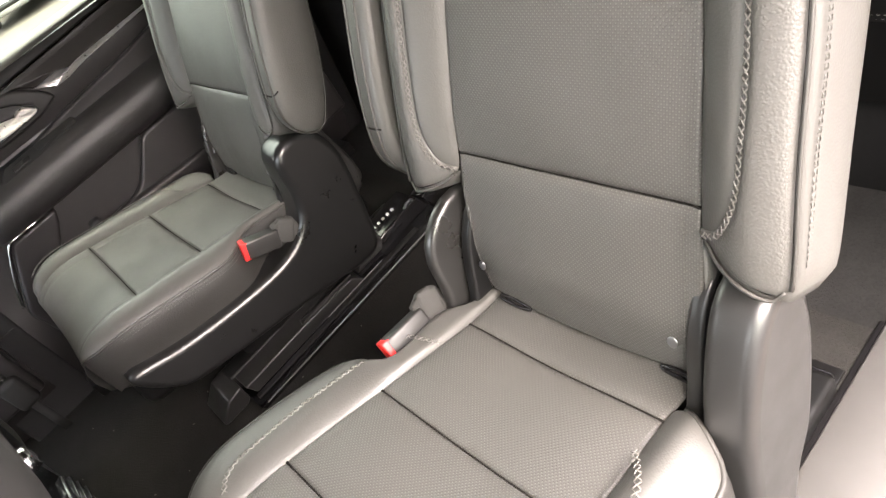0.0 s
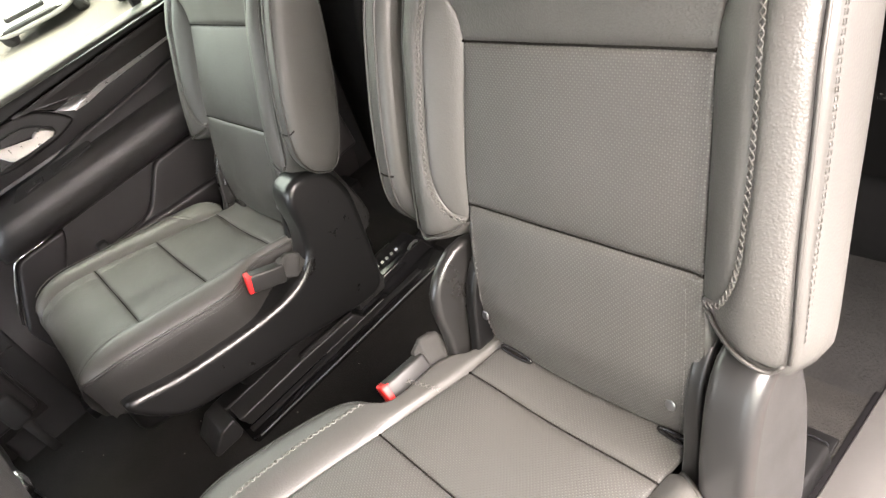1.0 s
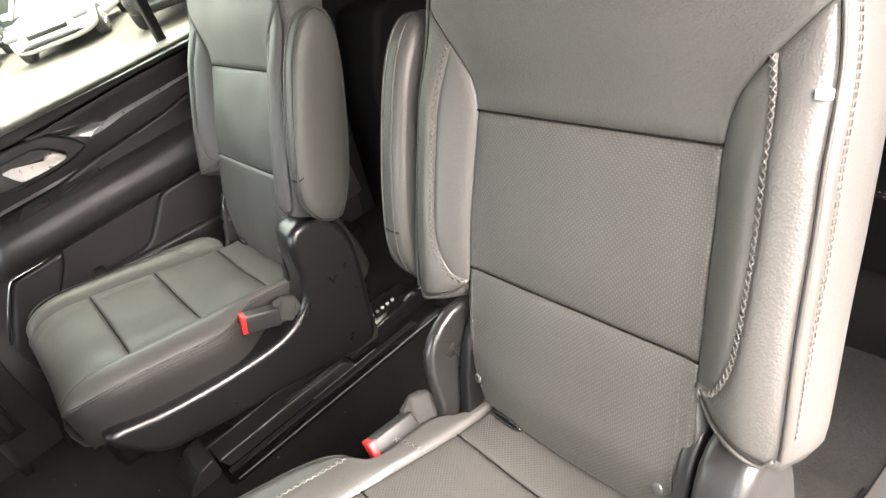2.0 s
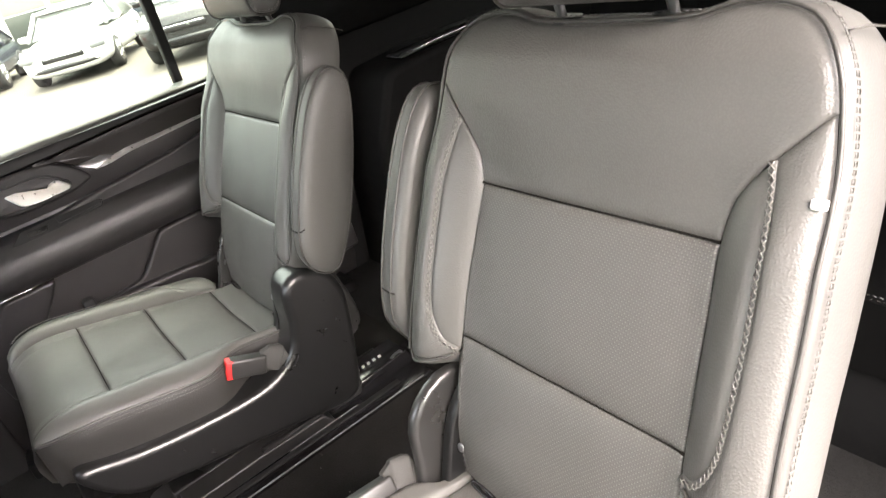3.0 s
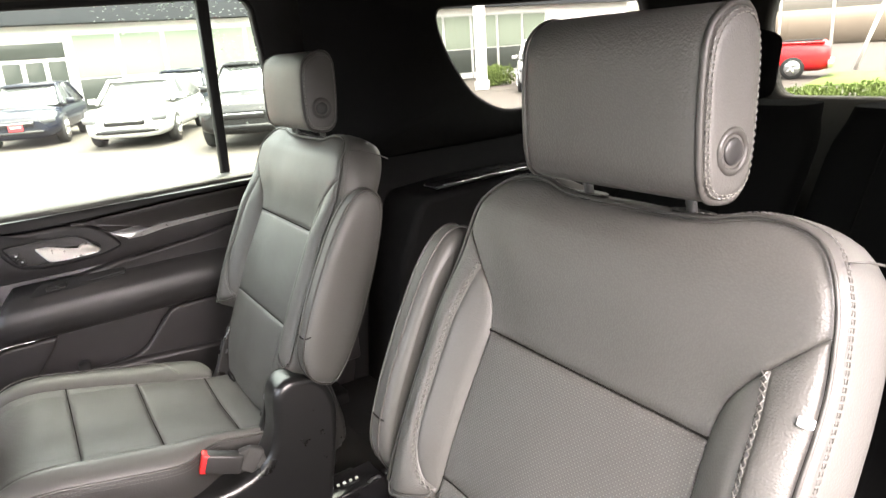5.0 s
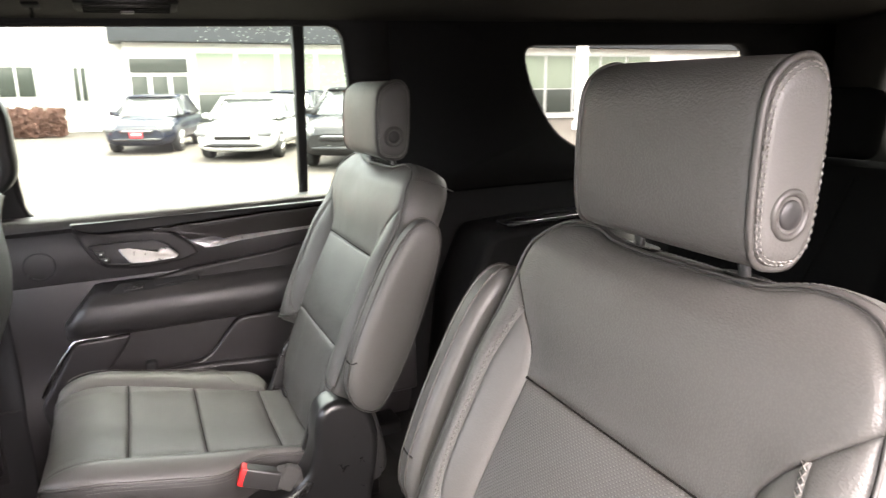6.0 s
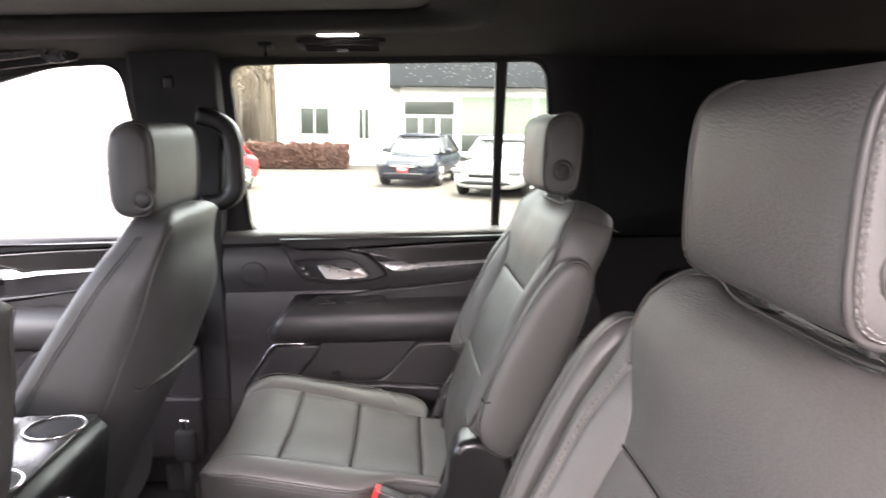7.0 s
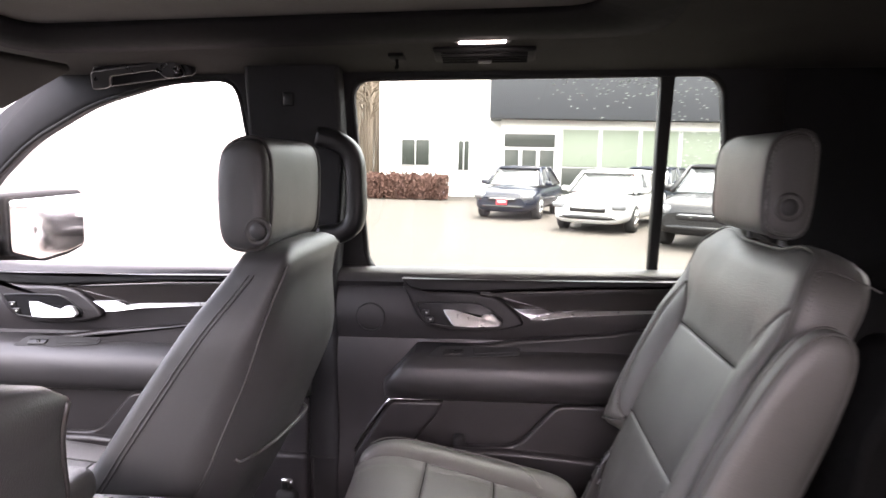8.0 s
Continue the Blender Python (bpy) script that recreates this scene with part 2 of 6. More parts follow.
def coons(c0, c1, d0, d1, place, nu=24, nv=24, h=0.006, r=0.010, groove=0.004):
    """A padded panel between four border curves: c0 below, c1 above (both from d0 to d1), d0 and d1 beside (upwards)."""
    bm = bmesh.new()
    uv = bm.loops.layers.uv.new("UVMap")
    grid, flat = [], {}
    p00, p10, p01, p11 = c0(0), c0(1), c1(0), c1(1)
    wide, high = max(c0.length, c1.length), max(d0.length, d1.length)
    for j in range(nv + 1):
        t = 0.5 - 0.5 * math.cos(math.pi * j / nv)
        row = []
        for i in range(nu + 1):
            s = 0.5 - 0.5 * math.cos(math.pi * i / nu)
            q = (1 - t) * c0(s) + t * c1(s) + (1 - s) * d0(t) + s * d1(t) - ((1 - s) * (1 - t) * p00 + s * (1 - t) * p10 + (1 - s) * t * p01 + s * t * p11)
            e = min(s * wide, (1 - s) * wide) / r, min(t * high, (1 - t) * high) / r
            e = [math.sqrt(max(0.0, 1 - (1 - min(1, x)) ** 2)) for x in e]
            puff = h * (1 - (2 * s - 1) ** 4) * (1 - (2 * t - 1) ** 4) - groove * (1 - e[0] * e[1])
            v = bm.verts.new(place(q.x, q.y, puff))
            flat[v] = (q.x, q.y)
            row.append(v)
        grid.append(row)
    for j in range(nv):
        for i in range(nu):
            vs = [grid[j][i], grid[j][i + 1], grid[j + 1][i + 1], grid[j + 1][i]]
            f = bm.faces.new(vs)
            for lp in f.loops:
                lp[uv].uv = flat[lp.vert]
    bmesh.ops.remove_doubles(bm, verts=bm.verts[:], dist=0.00005)
    return bm


def tube(pts, r, seg=7, closed=False, bm=None, caps=True):
    """A round rope along 3D points."""
    bm = bm or bmesh.new()
    pts = [Vector(p) for p in pts]
    n = len(pts)
    rings = []
    up = Vector((0.13, 0.31, 0.94))
    for i, p in enumerate(pts):
        a = pts[i - 1] if (closed or i > 0) else p
        b = pts[(i + 1) % n] if (closed or i + 1 < n) else p
        d = (b - a).normalized() if (b - a).length > 1e-9 else Vector((0, 0, 1))
        x = d.cross(up)
        if x.length < 1e-4:
            x = d.cross(Vector((1, 0, 0)))
        x.normalize()
        y = d.cross(x)
        rr = r(i / max(1, n - 1)) if callable(r) else r
        rings.append([bm.verts.new(p + (x * math.cos(k * 2 * math.pi / seg) + y * math.sin(k * 2 * math.pi / seg)) * rr) for k in range(seg)])
    for i in range(n if closed else n - 1):
        a, b = rings[i], rings[(i + 1) % n]
        for k in range(seg):
            bm.faces.new((a[k], a[(k + 1) % seg], b[(k + 1) % seg], b[k]))
    if not closed and caps:
        bm.faces.new(rings[0][::-1])
        bm.faces.new(rings[-1])
    return bm


def loft(rings, caps=True, closed=True, bm=None):
    """Skins rings of points, each with the same count."""
    bm = bm or bmesh.new()
    vs = [[bm.verts.new(p) for p in ring] for ring in rings]
    n = len(vs[0])
    for a, b in zip(vs, vs[1:]):
        for k in range(n if closed else n - 1):
            bm.faces.new((a[k], a[(k + 1) % n], b[(k + 1) % n], b[k]))
    if caps and closed:
        bm.faces.new(vs[0][::-1])
        bm.faces.new(vs[-1])
    return bm


def rbox(size, r=0.004, m=None, seg=2, bm=None):
    """A box with rounded edges, centred, then moved by m."""
    one = bmesh.new()
    bmesh.ops.create_cube(one, size=1.0)
    for v in one.verts:
        v.co = Vector((v.co.x * size[0], v.co.y * size[1], v.co.z * size[2]))
    if r > 0:
        bmesh.ops.bevel(one, geom=one.edges[:], offset=min(r, 0.49 * min(size)), segments=seg, profile=0.5, affect="EDGES")
    if m is not None:
        one.transform(m)
    if bm is None:
        return one
    me = bpy.data.meshes.new("join")
    one.to_mesh(me)
    one.free()
    bm.from_mesh(me)
    bpy.data.meshes.remove(me)
    return bm


def at(x, y, z, rx=0, ry=0, rz=0):
    return pose(x, y, z, rx, ry, rz)


def prism(outline, place, t0, t1, r=0.004, seg=2):
    """A plate: an outline of (a, b) points, given thickness from t0 to t1 along the third axis of place(a, b, t), its rims rounded by r."""
    n = len(outline)
    pts = [Vector(p) for p in outline]
    area = sum(pts[k - 1].x * pts[k].y - pts[k].x * pts[k - 1].y for k in range(n))
    inward = []
    for k in range(n):
        e0, e1 = (pts[k] - pts[k - 1]).normalized(), (pts[(k + 1) % n] - pts[k]).normalized()
        n0, n1 = Vector((-e0.y, e0.x)), Vector((-e1.y, e1.x))
        m = (n0 + n1) / max(0.35, 1 + n0.dot(n1))
        inward.append(m if area > 0 else -m)
    r = min(r, abs(t1 - t0) * 0.48)
    way = 1 if t1 > t0 else -1

    def ring(inset, t):
        return [place(p.x + m.x * inset, p.y + m.y * inset, t) for p, m in zip(pts, inward)]

    if r <= 0:
        return loft([ring(0, t0), ring(0, t1)], True)
    turns = [math.pi / 2 * k / seg for k in range(seg + 1)]
    rings = [ring(r * (1 - math.sin(a)), t0 + way * r * (1 - math.cos(a))) for a in turns]
    rings += [ring(r * (1 - math.sin(a)), t1 - way * r * (1 - math.cos(a))) for a in reversed(turns)]
    return loft(rings, True)


def smooth_outline(pts, n=40):
    c = spline([(*p, 0) for p in pts], closed=True)
    return [(c(i / n).x, c(i / n).y) for i in range(n)]


def disc(center, normal, r, depth=0.002, seg=20, bm=None):
    """A short round button with a soft rim, its face towards normal."""
    bm = bm or bmesh.new()
    q = Vector(normal).to_track_quat("Z", "Y")
    rings = []
    for rr, z in ((r, 0), (r, depth * 0.6), (r * 0.9, depth), (r * 0.3, depth * 1.15)):
        rings.append([Vector(center) + q @ Vector((rr * math.cos(2 * math.pi * k / seg), rr * math.sin(2 * math.pi * k / seg), z)) for k in range(seg)])
    return loft(rings, True, True, bm)


def ring_band(center, normal, r, tube_r, seg=24, bm=None):
    q = Vector(normal).to_track_quat("Z", "Y")
    pts = [Vector(center) + q @ Vector((r * math.cos(2 * math.pi * k / seg), r * math.sin(2 * math.pi * k / seg), 0)) for k in range(seg)]
    return tube(pts, tube_r, 6, True, bm)


def sew(curve, place, side, pitch, length, r, style="run"):
    """Thread along a curve of (u, v): run (single dashes), double (two rows) or cross (a crossed lacing)."""
    bm = bmesh.new()
    count = int(curve.length / pitch)
    for i in range(count):
        s, e = (i + 0.1) / count, (i + 0.1) / count + length / curve.length
        a, b = curve(s), curve(min(1, e))
        d = (b - a)
        nrm = Vector((-d.y, d.x, 0))
        if nrm.length < 1e-9:
            continue
        nrm.normalize()
        if style == "cross":
            pairs = [(a - nrm * side, b + nrm * side), (a + nrm * side, b - nrm * side)]
        elif style == "double":
            pairs = [(a + nrm * side, b + nrm * side), (a - nrm * side, b - nrm * side)]
        else:
            pairs = [(a, b)]
        for p, q in pairs:
            mid = (p + q) / 2
            tube([place(p.x, p.y, 0), place(mid.x, mid.y, r * 0.9), place(q.x, q.y, 0)], r, 5, False, bm)
    return bm

# ---- second-row seats ----
RECLINE = radians(24)
SB, CB = math.sin(RECLINE), math.cos(RECLINE)
BACK_Z = 0.56
FU, FV, FD = 1.0, 1.0, 1.0


def B(u, v, d):
    """Seat back: u across, v up along the back, d forward of its padding."""
    u *= FU
    return Vector((u, -SB * v * FV + CB * d, BACK_Z + CB * v * FV + SB * d))


def step(a, b, x):
    t = max(0.0, min(1.0, (x - a) / (b - a)))
    return t * t * (3 - 2 * t)


def back_depth(u, v):
    """The shape of the padding: a shallow dish between raised bolsters that fade out at the shoulders."""
    a = abs(u)
    bolster = 0.022 * step(0.118, 0.175, a) * (1 - 0.92 * step(0.16, 0.25, v)) - 0.006 * step(0.175, 0.205, a)
    lumbar = 0.006 * math.exp(-((v - 0.02) / 0.12) ** 2)
    crown = 0.012 * step(0.17, 0.26, v) - 0.012 * step(0.285, 0.33, v)
    low = -0.010 * step(-0.10, -0.17, v)
    wave = 0.0015 * noise.noise((u * 14, v * 11, 3.0))
    return bolster + lumbar + crown + low + wave


def on_back(u, v, puff):
    return B(u, v, back_depth(u, v) + puff)


RIM_SIDE = [(0.196, -0.046), (0.1995, -0.036), (0.200, -0.012), (0.198, 0.060), (0.197, 0.117), (0.194, 0.205), (0.188, 0.262)]
RIM_TOP = [(0.188, 0.262), (0.182, 0.288), (0.171, 0.308), (0.157, 0.321), (0.136, 0.3275), (0.112, 0.3285), (0.094, 0.3245), (0.078, 0.320), (0.04, 0.318), (0.0, 0.318)]


def both(pts):
    """Mirrors a half outline from the +u side to the whole, from -u to +u."""
    return [(-u, v) for u, v in pts] + [(u, v) for u, v in reversed(pts[:-1])]


def curve2(pts):
    return spline([(u, v, 0) for u, v in pts])


def seat_back(seat):
    top_seam = line((-0.126, 0.165, 0), (0.126, 0.165, 0))
    mid_seam = line((-0.130, 0.0, 0), (0.130, 0.0, 0))
    foot = curve2([(-0.122, -0.166), (-0.06, -0.172), (0.0, -0.174), (0.06, -0.172), (0.122, -0.166)])
    diag = {s: curve2([(s * 0.126, 0.165), (s * 0.131, 0.193), (s * 0.142, 0.212), (s * 0.157, 0.229), (s * 0.188, 0.262)]) for s in (-1, 1)}
    part("shoulder_panel", coons(top_seam, curve2(both(RIM_TOP)), diag[-1], diag[1], on_back, 64, 44, 0.005, 0.008, 0.005), LEATHER, seat, "pebbled taupe leather")
    edge = {s: curve2([(s * 0.130, 0.0), (s * 0.1295, 0.05), (s * 0.128, 0.11), (s * 0.126, 0.165)]) for s in (-1, 1)}
    part("backrest_insert", coons(mid_seam, top_seam, edge[-1], edge[1], on_back, 48, 40, 0.004, 0.006, 0.005), LEATHER_PERF, seat, "perforated leather insert")
    low_edge = {s: curve2([(s * 0.122, -0.166), (s * 0.130, -0.12), (s * 0.132, -0.06), (s * 0.130, 0.0)]) for s in (-1, 1)}
    part("lower_insert", coons(foot, mid_seam, low_edge[-1], low_edge[1], on_back, 48, 40, 0.006, 0.007, 0.005), LEATHER_PERF, seat, "perforated leather insert")
    for s in (-1, 1):
        inner = curve2([(s * 0.132, -0.016), (s * 0.1305, 0.0), (s * 0.1295, 0.05), (s * 0.128, 0.11), (s * 0.126, 0.165), (s * 0.131, 0.193), (s * 0.142, 0.212), (s * 0.156, 0.228)])
        lace = curve2([(s * 0.133, -0.018), (s * 0.149, -0.012), (s * 0.160, 0.006), (s * 0.166, 0.030), (s * 0.168, 0.075), (s * 0.168, 0.118), (s * 0.166, 0.170), (s * 0.162, 0.205), (s * 0.157, 0.229)])
        end0 = line((s * 0.132, -0.016, 0), (s * 0.133, -0.018, 0))
        end1 = line((s * 0.156, 0.228, 0), (s * 0.157, 0.229, 0))
        part("bolster_roll", coons(end0, end1, inner, lace, on_back, 20, 60, 0.0065, 0.012, 0.0035), LEATHER_FINE, seat, "smooth leather bolster roll")
        side = curve2(list(reversed([(s * u, v) for u, v in reversed(RIM_SIDE)])))
        low = curve2([(s * 0.133, -0.018), (s * 0.150, -0.031), (s * 0.174, -0.041), (s * 0.196, -0.046)])
        high = curve2([(s * 0.157, 0.229), (s * 0.188, 0.262)])
        part("bolster", coons(low, high, lace, side, on_back, 20, 60, 0.0045, 0.010, 0.0030), LEATHER, seat, "pebbled leather side bolster")
        part("seam_tape", tube([on_back(*lace(i / 70)[:2], -0.0030) for i in range(71)], 0.0040, 8), LEATHER_FINE, seat, "taupe leather seam under the lacing")
        part("lacing", sew(lace, lambda u, v, h: on_back(u, v, h + 0.0022), 0.0023, 0.0062, 0.0054, 0.00045, "cross"), THREAD, seat, "taupe crossed thread")

    # Thin dark tubes stand for the shadow sunk in the seams.
    for v, w in ((0.166, 0.127), (0.0, 0.130)):
        part("seam_shade", tube([on_back(-w + 2 * w * i / 40, v, -0.0034) for i in range(41)], 0.0017, 6), SEAM, seat, "dark line for the shadow in the sunken seam")

    # border round the padding: piping, side band and the back
    loop = both(RIM_TOP)[1:-1]
    rim = [(-u, v) for u, v in RIM_SIDE] + loop + [(u, v) for u, v in reversed(RIM_SIDE)]
    rim += [(0.188, -0.0462), (0.172, -0.0415), (0.150, -0.032), (0.136, -0.021), (0.06, -0.018), (-0.06, -0.018), (-0.136, -0.021), (-0.150, -0.032), (-0.172, -0.0415), (-0.188, -0.0462)]
    ring = spline([(u, v, 0) for u, v in rim], closed=True)
    n = 150
    pts = [ring(i / n) for i in range(n)]
    outward = []
    for i in range(n):
        d = pts[(i + 1) % n] - pts[i - 1]
        outward.append(Vector((-d.y, d.x, 0)).normalized())
    if outward[0].x > 0:
        outward = [-o for o in outward]

    def taper(v):
        return 0.62 + 0.38 * max(0.0, min(1.0, (v + 0.03) / 0.33))

    def band(off, d):
        return [B(p.x + o.x * off, p.y + o.y * off, d * FD * taper(p.y) if d < -0.02 else back_depth(p.x, p.y) + d) for p, o in zip(pts, outward)]

    part("side_band", loft([band(0.0, -0.004), band(0.004, -0.005), band(0.007, -0.012), band(0.0095, -0.034), band(0.0100, -0.054), band(0.009, -0.075), band(0.006, -0.093), band(-0.006, -0.101)], False), LEATHER_FINE, seat, "smooth leather side band")
    part("rear_shell", loft([band(-0.006, -0.1005), band(-0.03, -0.108), band(-0.08, -0.112)], True), TRIM_DULL, seat, "black moulded rear shell")
    k = [i for i in range(int(n * 0.8)) if pts[i].y > -0.0445 and not (abs(pts[i].x) < 0.176 and pts[i].y < 0)]
    pipe = [B(pts[i].x + outward[i].x * 0.003, pts[i].y + outward[i].y * 0.003, back_depth(pts[i].x, pts[i].y) - 0.001) for i in k]
    part("piping", tube(pipe, 0.0017, 6, False), PIPING, seat, "leather piping darkened for its shadow line")
    for s in (-1, 1):
        foot_edge = curve2([(s * u, v) for u, v in ((0.1985, -0.040), (0.190, -0.0490), (0.172, -0.0445), (0.150, -0.0350), (0.137, -0.0240))])
        part("piping", tube([B(foot_edge(i / 24).x, foot_edge(i / 24).y, back_depth(foot_edge(i / 24).x, foot_edge(i / 24).y) - 0.001) for i in range(25)], 0.0017, 6, False), PIPING, seat, "leather piping darkened for its shadow line")
    third = spline([(p.x, p.y, 0) for p in pts[3:int(n * 0.70)]])

    def on_band(u, v, h):
        w = Vector((u, v - 0.13, 0)).normalized()
        return B(u + w.x * (0.0082 + h), v + w.y * (0.0082 + h), back_depth(u, v) * 0.9 - 0.0075 - h * 0.3)

    part("band_thread", sew(third, lambda u, v, h: on_band(u, v, h), 0.0, 0.0052, 0.0034, 0.00050), THREAD_SOFT, seat, "taupe top-stitching")
    part("band_thread", sew(third, lambda u, v, h: on_band(u, v, h) + B(0, 0, -0.0040) - B(0, 0, 0), 0.0, 0.0052, 0.0034, 0.00050), THREAD_SOFT, seat, "taupe top-stitching")
    for s in (-1, 1):
        q = [B(s * (0.176 + e), 0.309 + 0.6 * e, d) for e, d in ((0.004, 0.000), (0.0105, -0.010), (0.0125, -0.030), (0.0128, -0.050), (0.011, -0.068))]
        part("band_seam", tube(q, 0.0009, 5), PIPING, seat, "seam across the side band")
    # the thin part of the back below the bolsters
    leg = [(-0.124, -0.162), (-0.133, -0.10), (-0.134, -0.02), (0.134, -0.02), (0.133, -0.10), (0.124, -0.162)]
    part("lower_back_body", loft([[B(u * f, v, back_depth(u, v) + d) for u, v in leg] for f, d in ((1.0, -0.005), (1.02, -0.012), (1.02, -0.05), (0.97, -0.07))], True), LEATHER_FINE, seat)
    for s in (-1, 1):
        row = curve2([(s * 0.1125, -0.158), (s * 0.119, -0.12), (s * 0.121, -0.06), (s * 0.1195, -0.010)])
        part("edge_thread", sew(row, lambda u, v, h: on_back(u, v, h + 0.0060), 0.0, 0.0056, 0.0038, 0.00045), THREAD_SOFT, seat, "taupe top-stitching")
    for u in (-0.106, 0.121):
        p = on_back(u, -0.131, 0.0045)
        part("press_button", disc(p, B(0, 0, 1) - B(0, 0, 0), 0.0056, 0.0012), STEEL, seat, "small grey press button")
    for u in (-0.112, 0.085):
        q = [on_back(u + 0.022 * math.cos(a), -0.169 + 0.004 * math.sin(a), 0.002) for a in [2 * math.pi * i / 20 for i in range(20)]]
        part("anchor_ring", tube(q, 0.0022, 6, True), PLASTIC_GLOSS, seat, "black child-seat anchor")


HR = radians(20)
HSHIFT = -0.0015


def BH(u, v, d):
    """The headrest stands more upright than the back."""
    p, q = v - 0.341, d - 0.024
    q *= 0.97
    return B(u + HSHIFT, 0.335 + math.cos(HR) * p - math.sin(HR) * q, 0.024 + math.sin(HR) * p + math.cos(HR) * q)


def headrest(seat, B=BH, v0=0.0, label="taupe leather headrest with piped edges", leather_m=None, fine=None, wide=1.15, knob=0.016, knob_v=0.372, bulge=0.36, tall=1.0):
    leather_m, fine = leather_m or LEATHER, fine or LEATHER_FINE
    prof = [(0.034, 0.337), (0.044, 0.353), (0.048, 0.40), (0.047, 0.438), (0.039, 0.456), (0.019, 0.467), (0.000, 0.465), (-0.011, 0.446), (-0.014, 0.40), (-0.012, 0.353), (-0.003, 0.337), (0.012, 0.333)]
    c = spline([(d, 0.333 + (v - 0.333) * tall + v0, 0) for d, v in prof], closed=True)
    n = 64
    ring = [c(i / n) for i in range(n)]
    mid = Vector((0.013, 0.396 + v0, 0))
    half = 0.078 * wide

    def loop(u, k, grow=0.0):
        out = []
        for q in ring:
            w = mid + (q - mid) * k
            out.append(B(u, w.y, w.x + grow * (1 if q.x > 0.02 else 0)))
        return out

    steps = []
    for i in range(17):
        s = -1 + 2 * i / 16
        u = half * math.sin(s * math.pi / 2)
        e = 1 - abs(s) ** 8
        steps.append(loop(u, 0.965 + 0.035 * e, 0.004 * (1 - s * s)))
    shell = part("headrest", loft(steps, False), leather_m, seat, label)
    for s in (-1, 1):
        side = [loop(s * half, 0.962), loop(s * (half + 0.008 * bulge), 0.955), loop(s * (half + 0.017 * bulge), 0.91), loop(s * (half + 0.021 * bulge), 0.78), loop(s * (half + 0.022 * bulge), 0.4)]
        part("side_cover", loft(side, True), fine, shell, "smooth leather end cover")
        part("piping", tube(loop(s * (half + 0.001), 0.985), 0.0030, 6, True), PIPING, shell)
        if fine == LEATHER_FRONT_SHADED:
            continue
        flat = spline([((mid + (q - mid) * 0.935).x, (mid + (q - mid) * 0.935).y, 0) for q in ring], closed=True)
        for k, off in ((1.0, 0.0130 * bulge), (0.958, 0.0178 * bulge)):
            bm = sew(flat, lambda d, v, h, k=k, off=off, s=s: B(s * (half + off + h), mid.y + (v - mid.y) * k, mid.x + (d - mid.x) * k), 0.0, 0.0058, 0.0040, 0.0006)
            part("thread", bm, THREAD, shell)
    u = -half - 0.0195 * bulge
    p = B(u, knob_v + v0, knob)
    x = B(-1, 0, 0) - B(0, 0, 0)
    part("button_bezel", ring_band(p, x, 0.0155, 0.0032, 28), PIPING, shell, "raised ring round the fold button")
    part("fold_button", disc(p, x, 0.0105, 0.0026, 24), BUCKLE, shell, "round fold button")
    for s in (-1, 1):
        part("post", tube([B(s * 0.055, 0.29 + v0, -0.012), B(s * 0.055, 0.345 + v0, 0.004)], 0.0046, 12), BUCKLE, seat, "dark steel headrest post")
        q = [B(s * 0.055 + 0.020 * math.cos(a), 0.312, -0.006 + 0.010 * math.sin(a)) for a in [2 * math.pi * i / 24 for i in range(24)]]
        part("post_guide", loft([q, [p + (B(0, 0.010, 0) - B(0, 0, 0)) for p in q]], True), PLASTIC, seat, "oval post guide")


def armrest(seat, s):
    """The inner armrest, folded up beside the back; s is the side."""
    prof = [(0.012, -0.030), (0.034, 0.0), (0.042, 0.06), (0.040, 0.14), (0.030, 0.215), (0.008, 0.260), (-0.025, 0.273), (-0.055, 0.256), (-0.072, 0.20), (-0.080, 0.11), (-0.078, 0.03), (-0.066, -0.022), (-0.05, -0.042), (-0.015, -0.042)]
    c = spline([(d * 0.98 + 0.006, v * 0.975 - 0.006, 0) for d, v in prof], closed=True)
    n = 60
    ring = [c(i / n) for i in range(n)]
    mid = Vector((-0.013, 0.099, 0))

    def loop(u, k):
        return [B(s * u, mid.y + (q.y - mid.y) * (1 - (1 - k) * 0.6), mid.x + (q.x - mid.x) * k * FD) for q in ring]

    body = part("armrest", loft([loop(0.206, 0.80), loop(0.209, 0.93), loop(0.214, 0.98), loop(0.222, 1.0), loop(0.233, 1.0), loop(0.238, 0.985), loop(0.242, 0.94), loop(0.245, 0.85), loop(0.247, 0.6), loop(0.247, 0.3)], True), LEATHER_FINE, seat, "padded leather armrest folded upright")
    for u in (0.221, 0.239):
        part("piping", tube(loop(u, 1.005 if u < 0.23 else 0.99), 0.0018, 5, True), PIPING, body)
    stations = ((0.214, 0.98), (0.222, 1.0), (0.233, 1.0), (0.238, 0.985), (0.242, 0.94), (0.245, 0.85))
    low = min((i for i in range(n) if ring[i].x > mid.x), key=lambda i: abs(ring[i].y - 0.018))
    part("hinge_seam", tube([loop(u + 0.0004, k * 1.008)[low] for u, k in stations], 0.0012, 5), SEAM, body, "seam round the hinge cover")


def cushion_height(u, y):
    """Top of the seat pad: it rises forward and rolls down at the front."""
    base = 0.386 + 0.205 * (y - 0.05)
    dish = -0.008 * math.exp(-(u / 0.08) ** 2)
    t = max(0.0, min(0.985, (y - 0.375) / 0.108))
    front = -0.062 * (1 - math.sqrt(1 - t * t))
    rear = 0.006 * step(0.09, 0.03, y)
    return base + dish + front + rear + 0.0016 * noise.noise((u * 12, y * 12, 8.0))


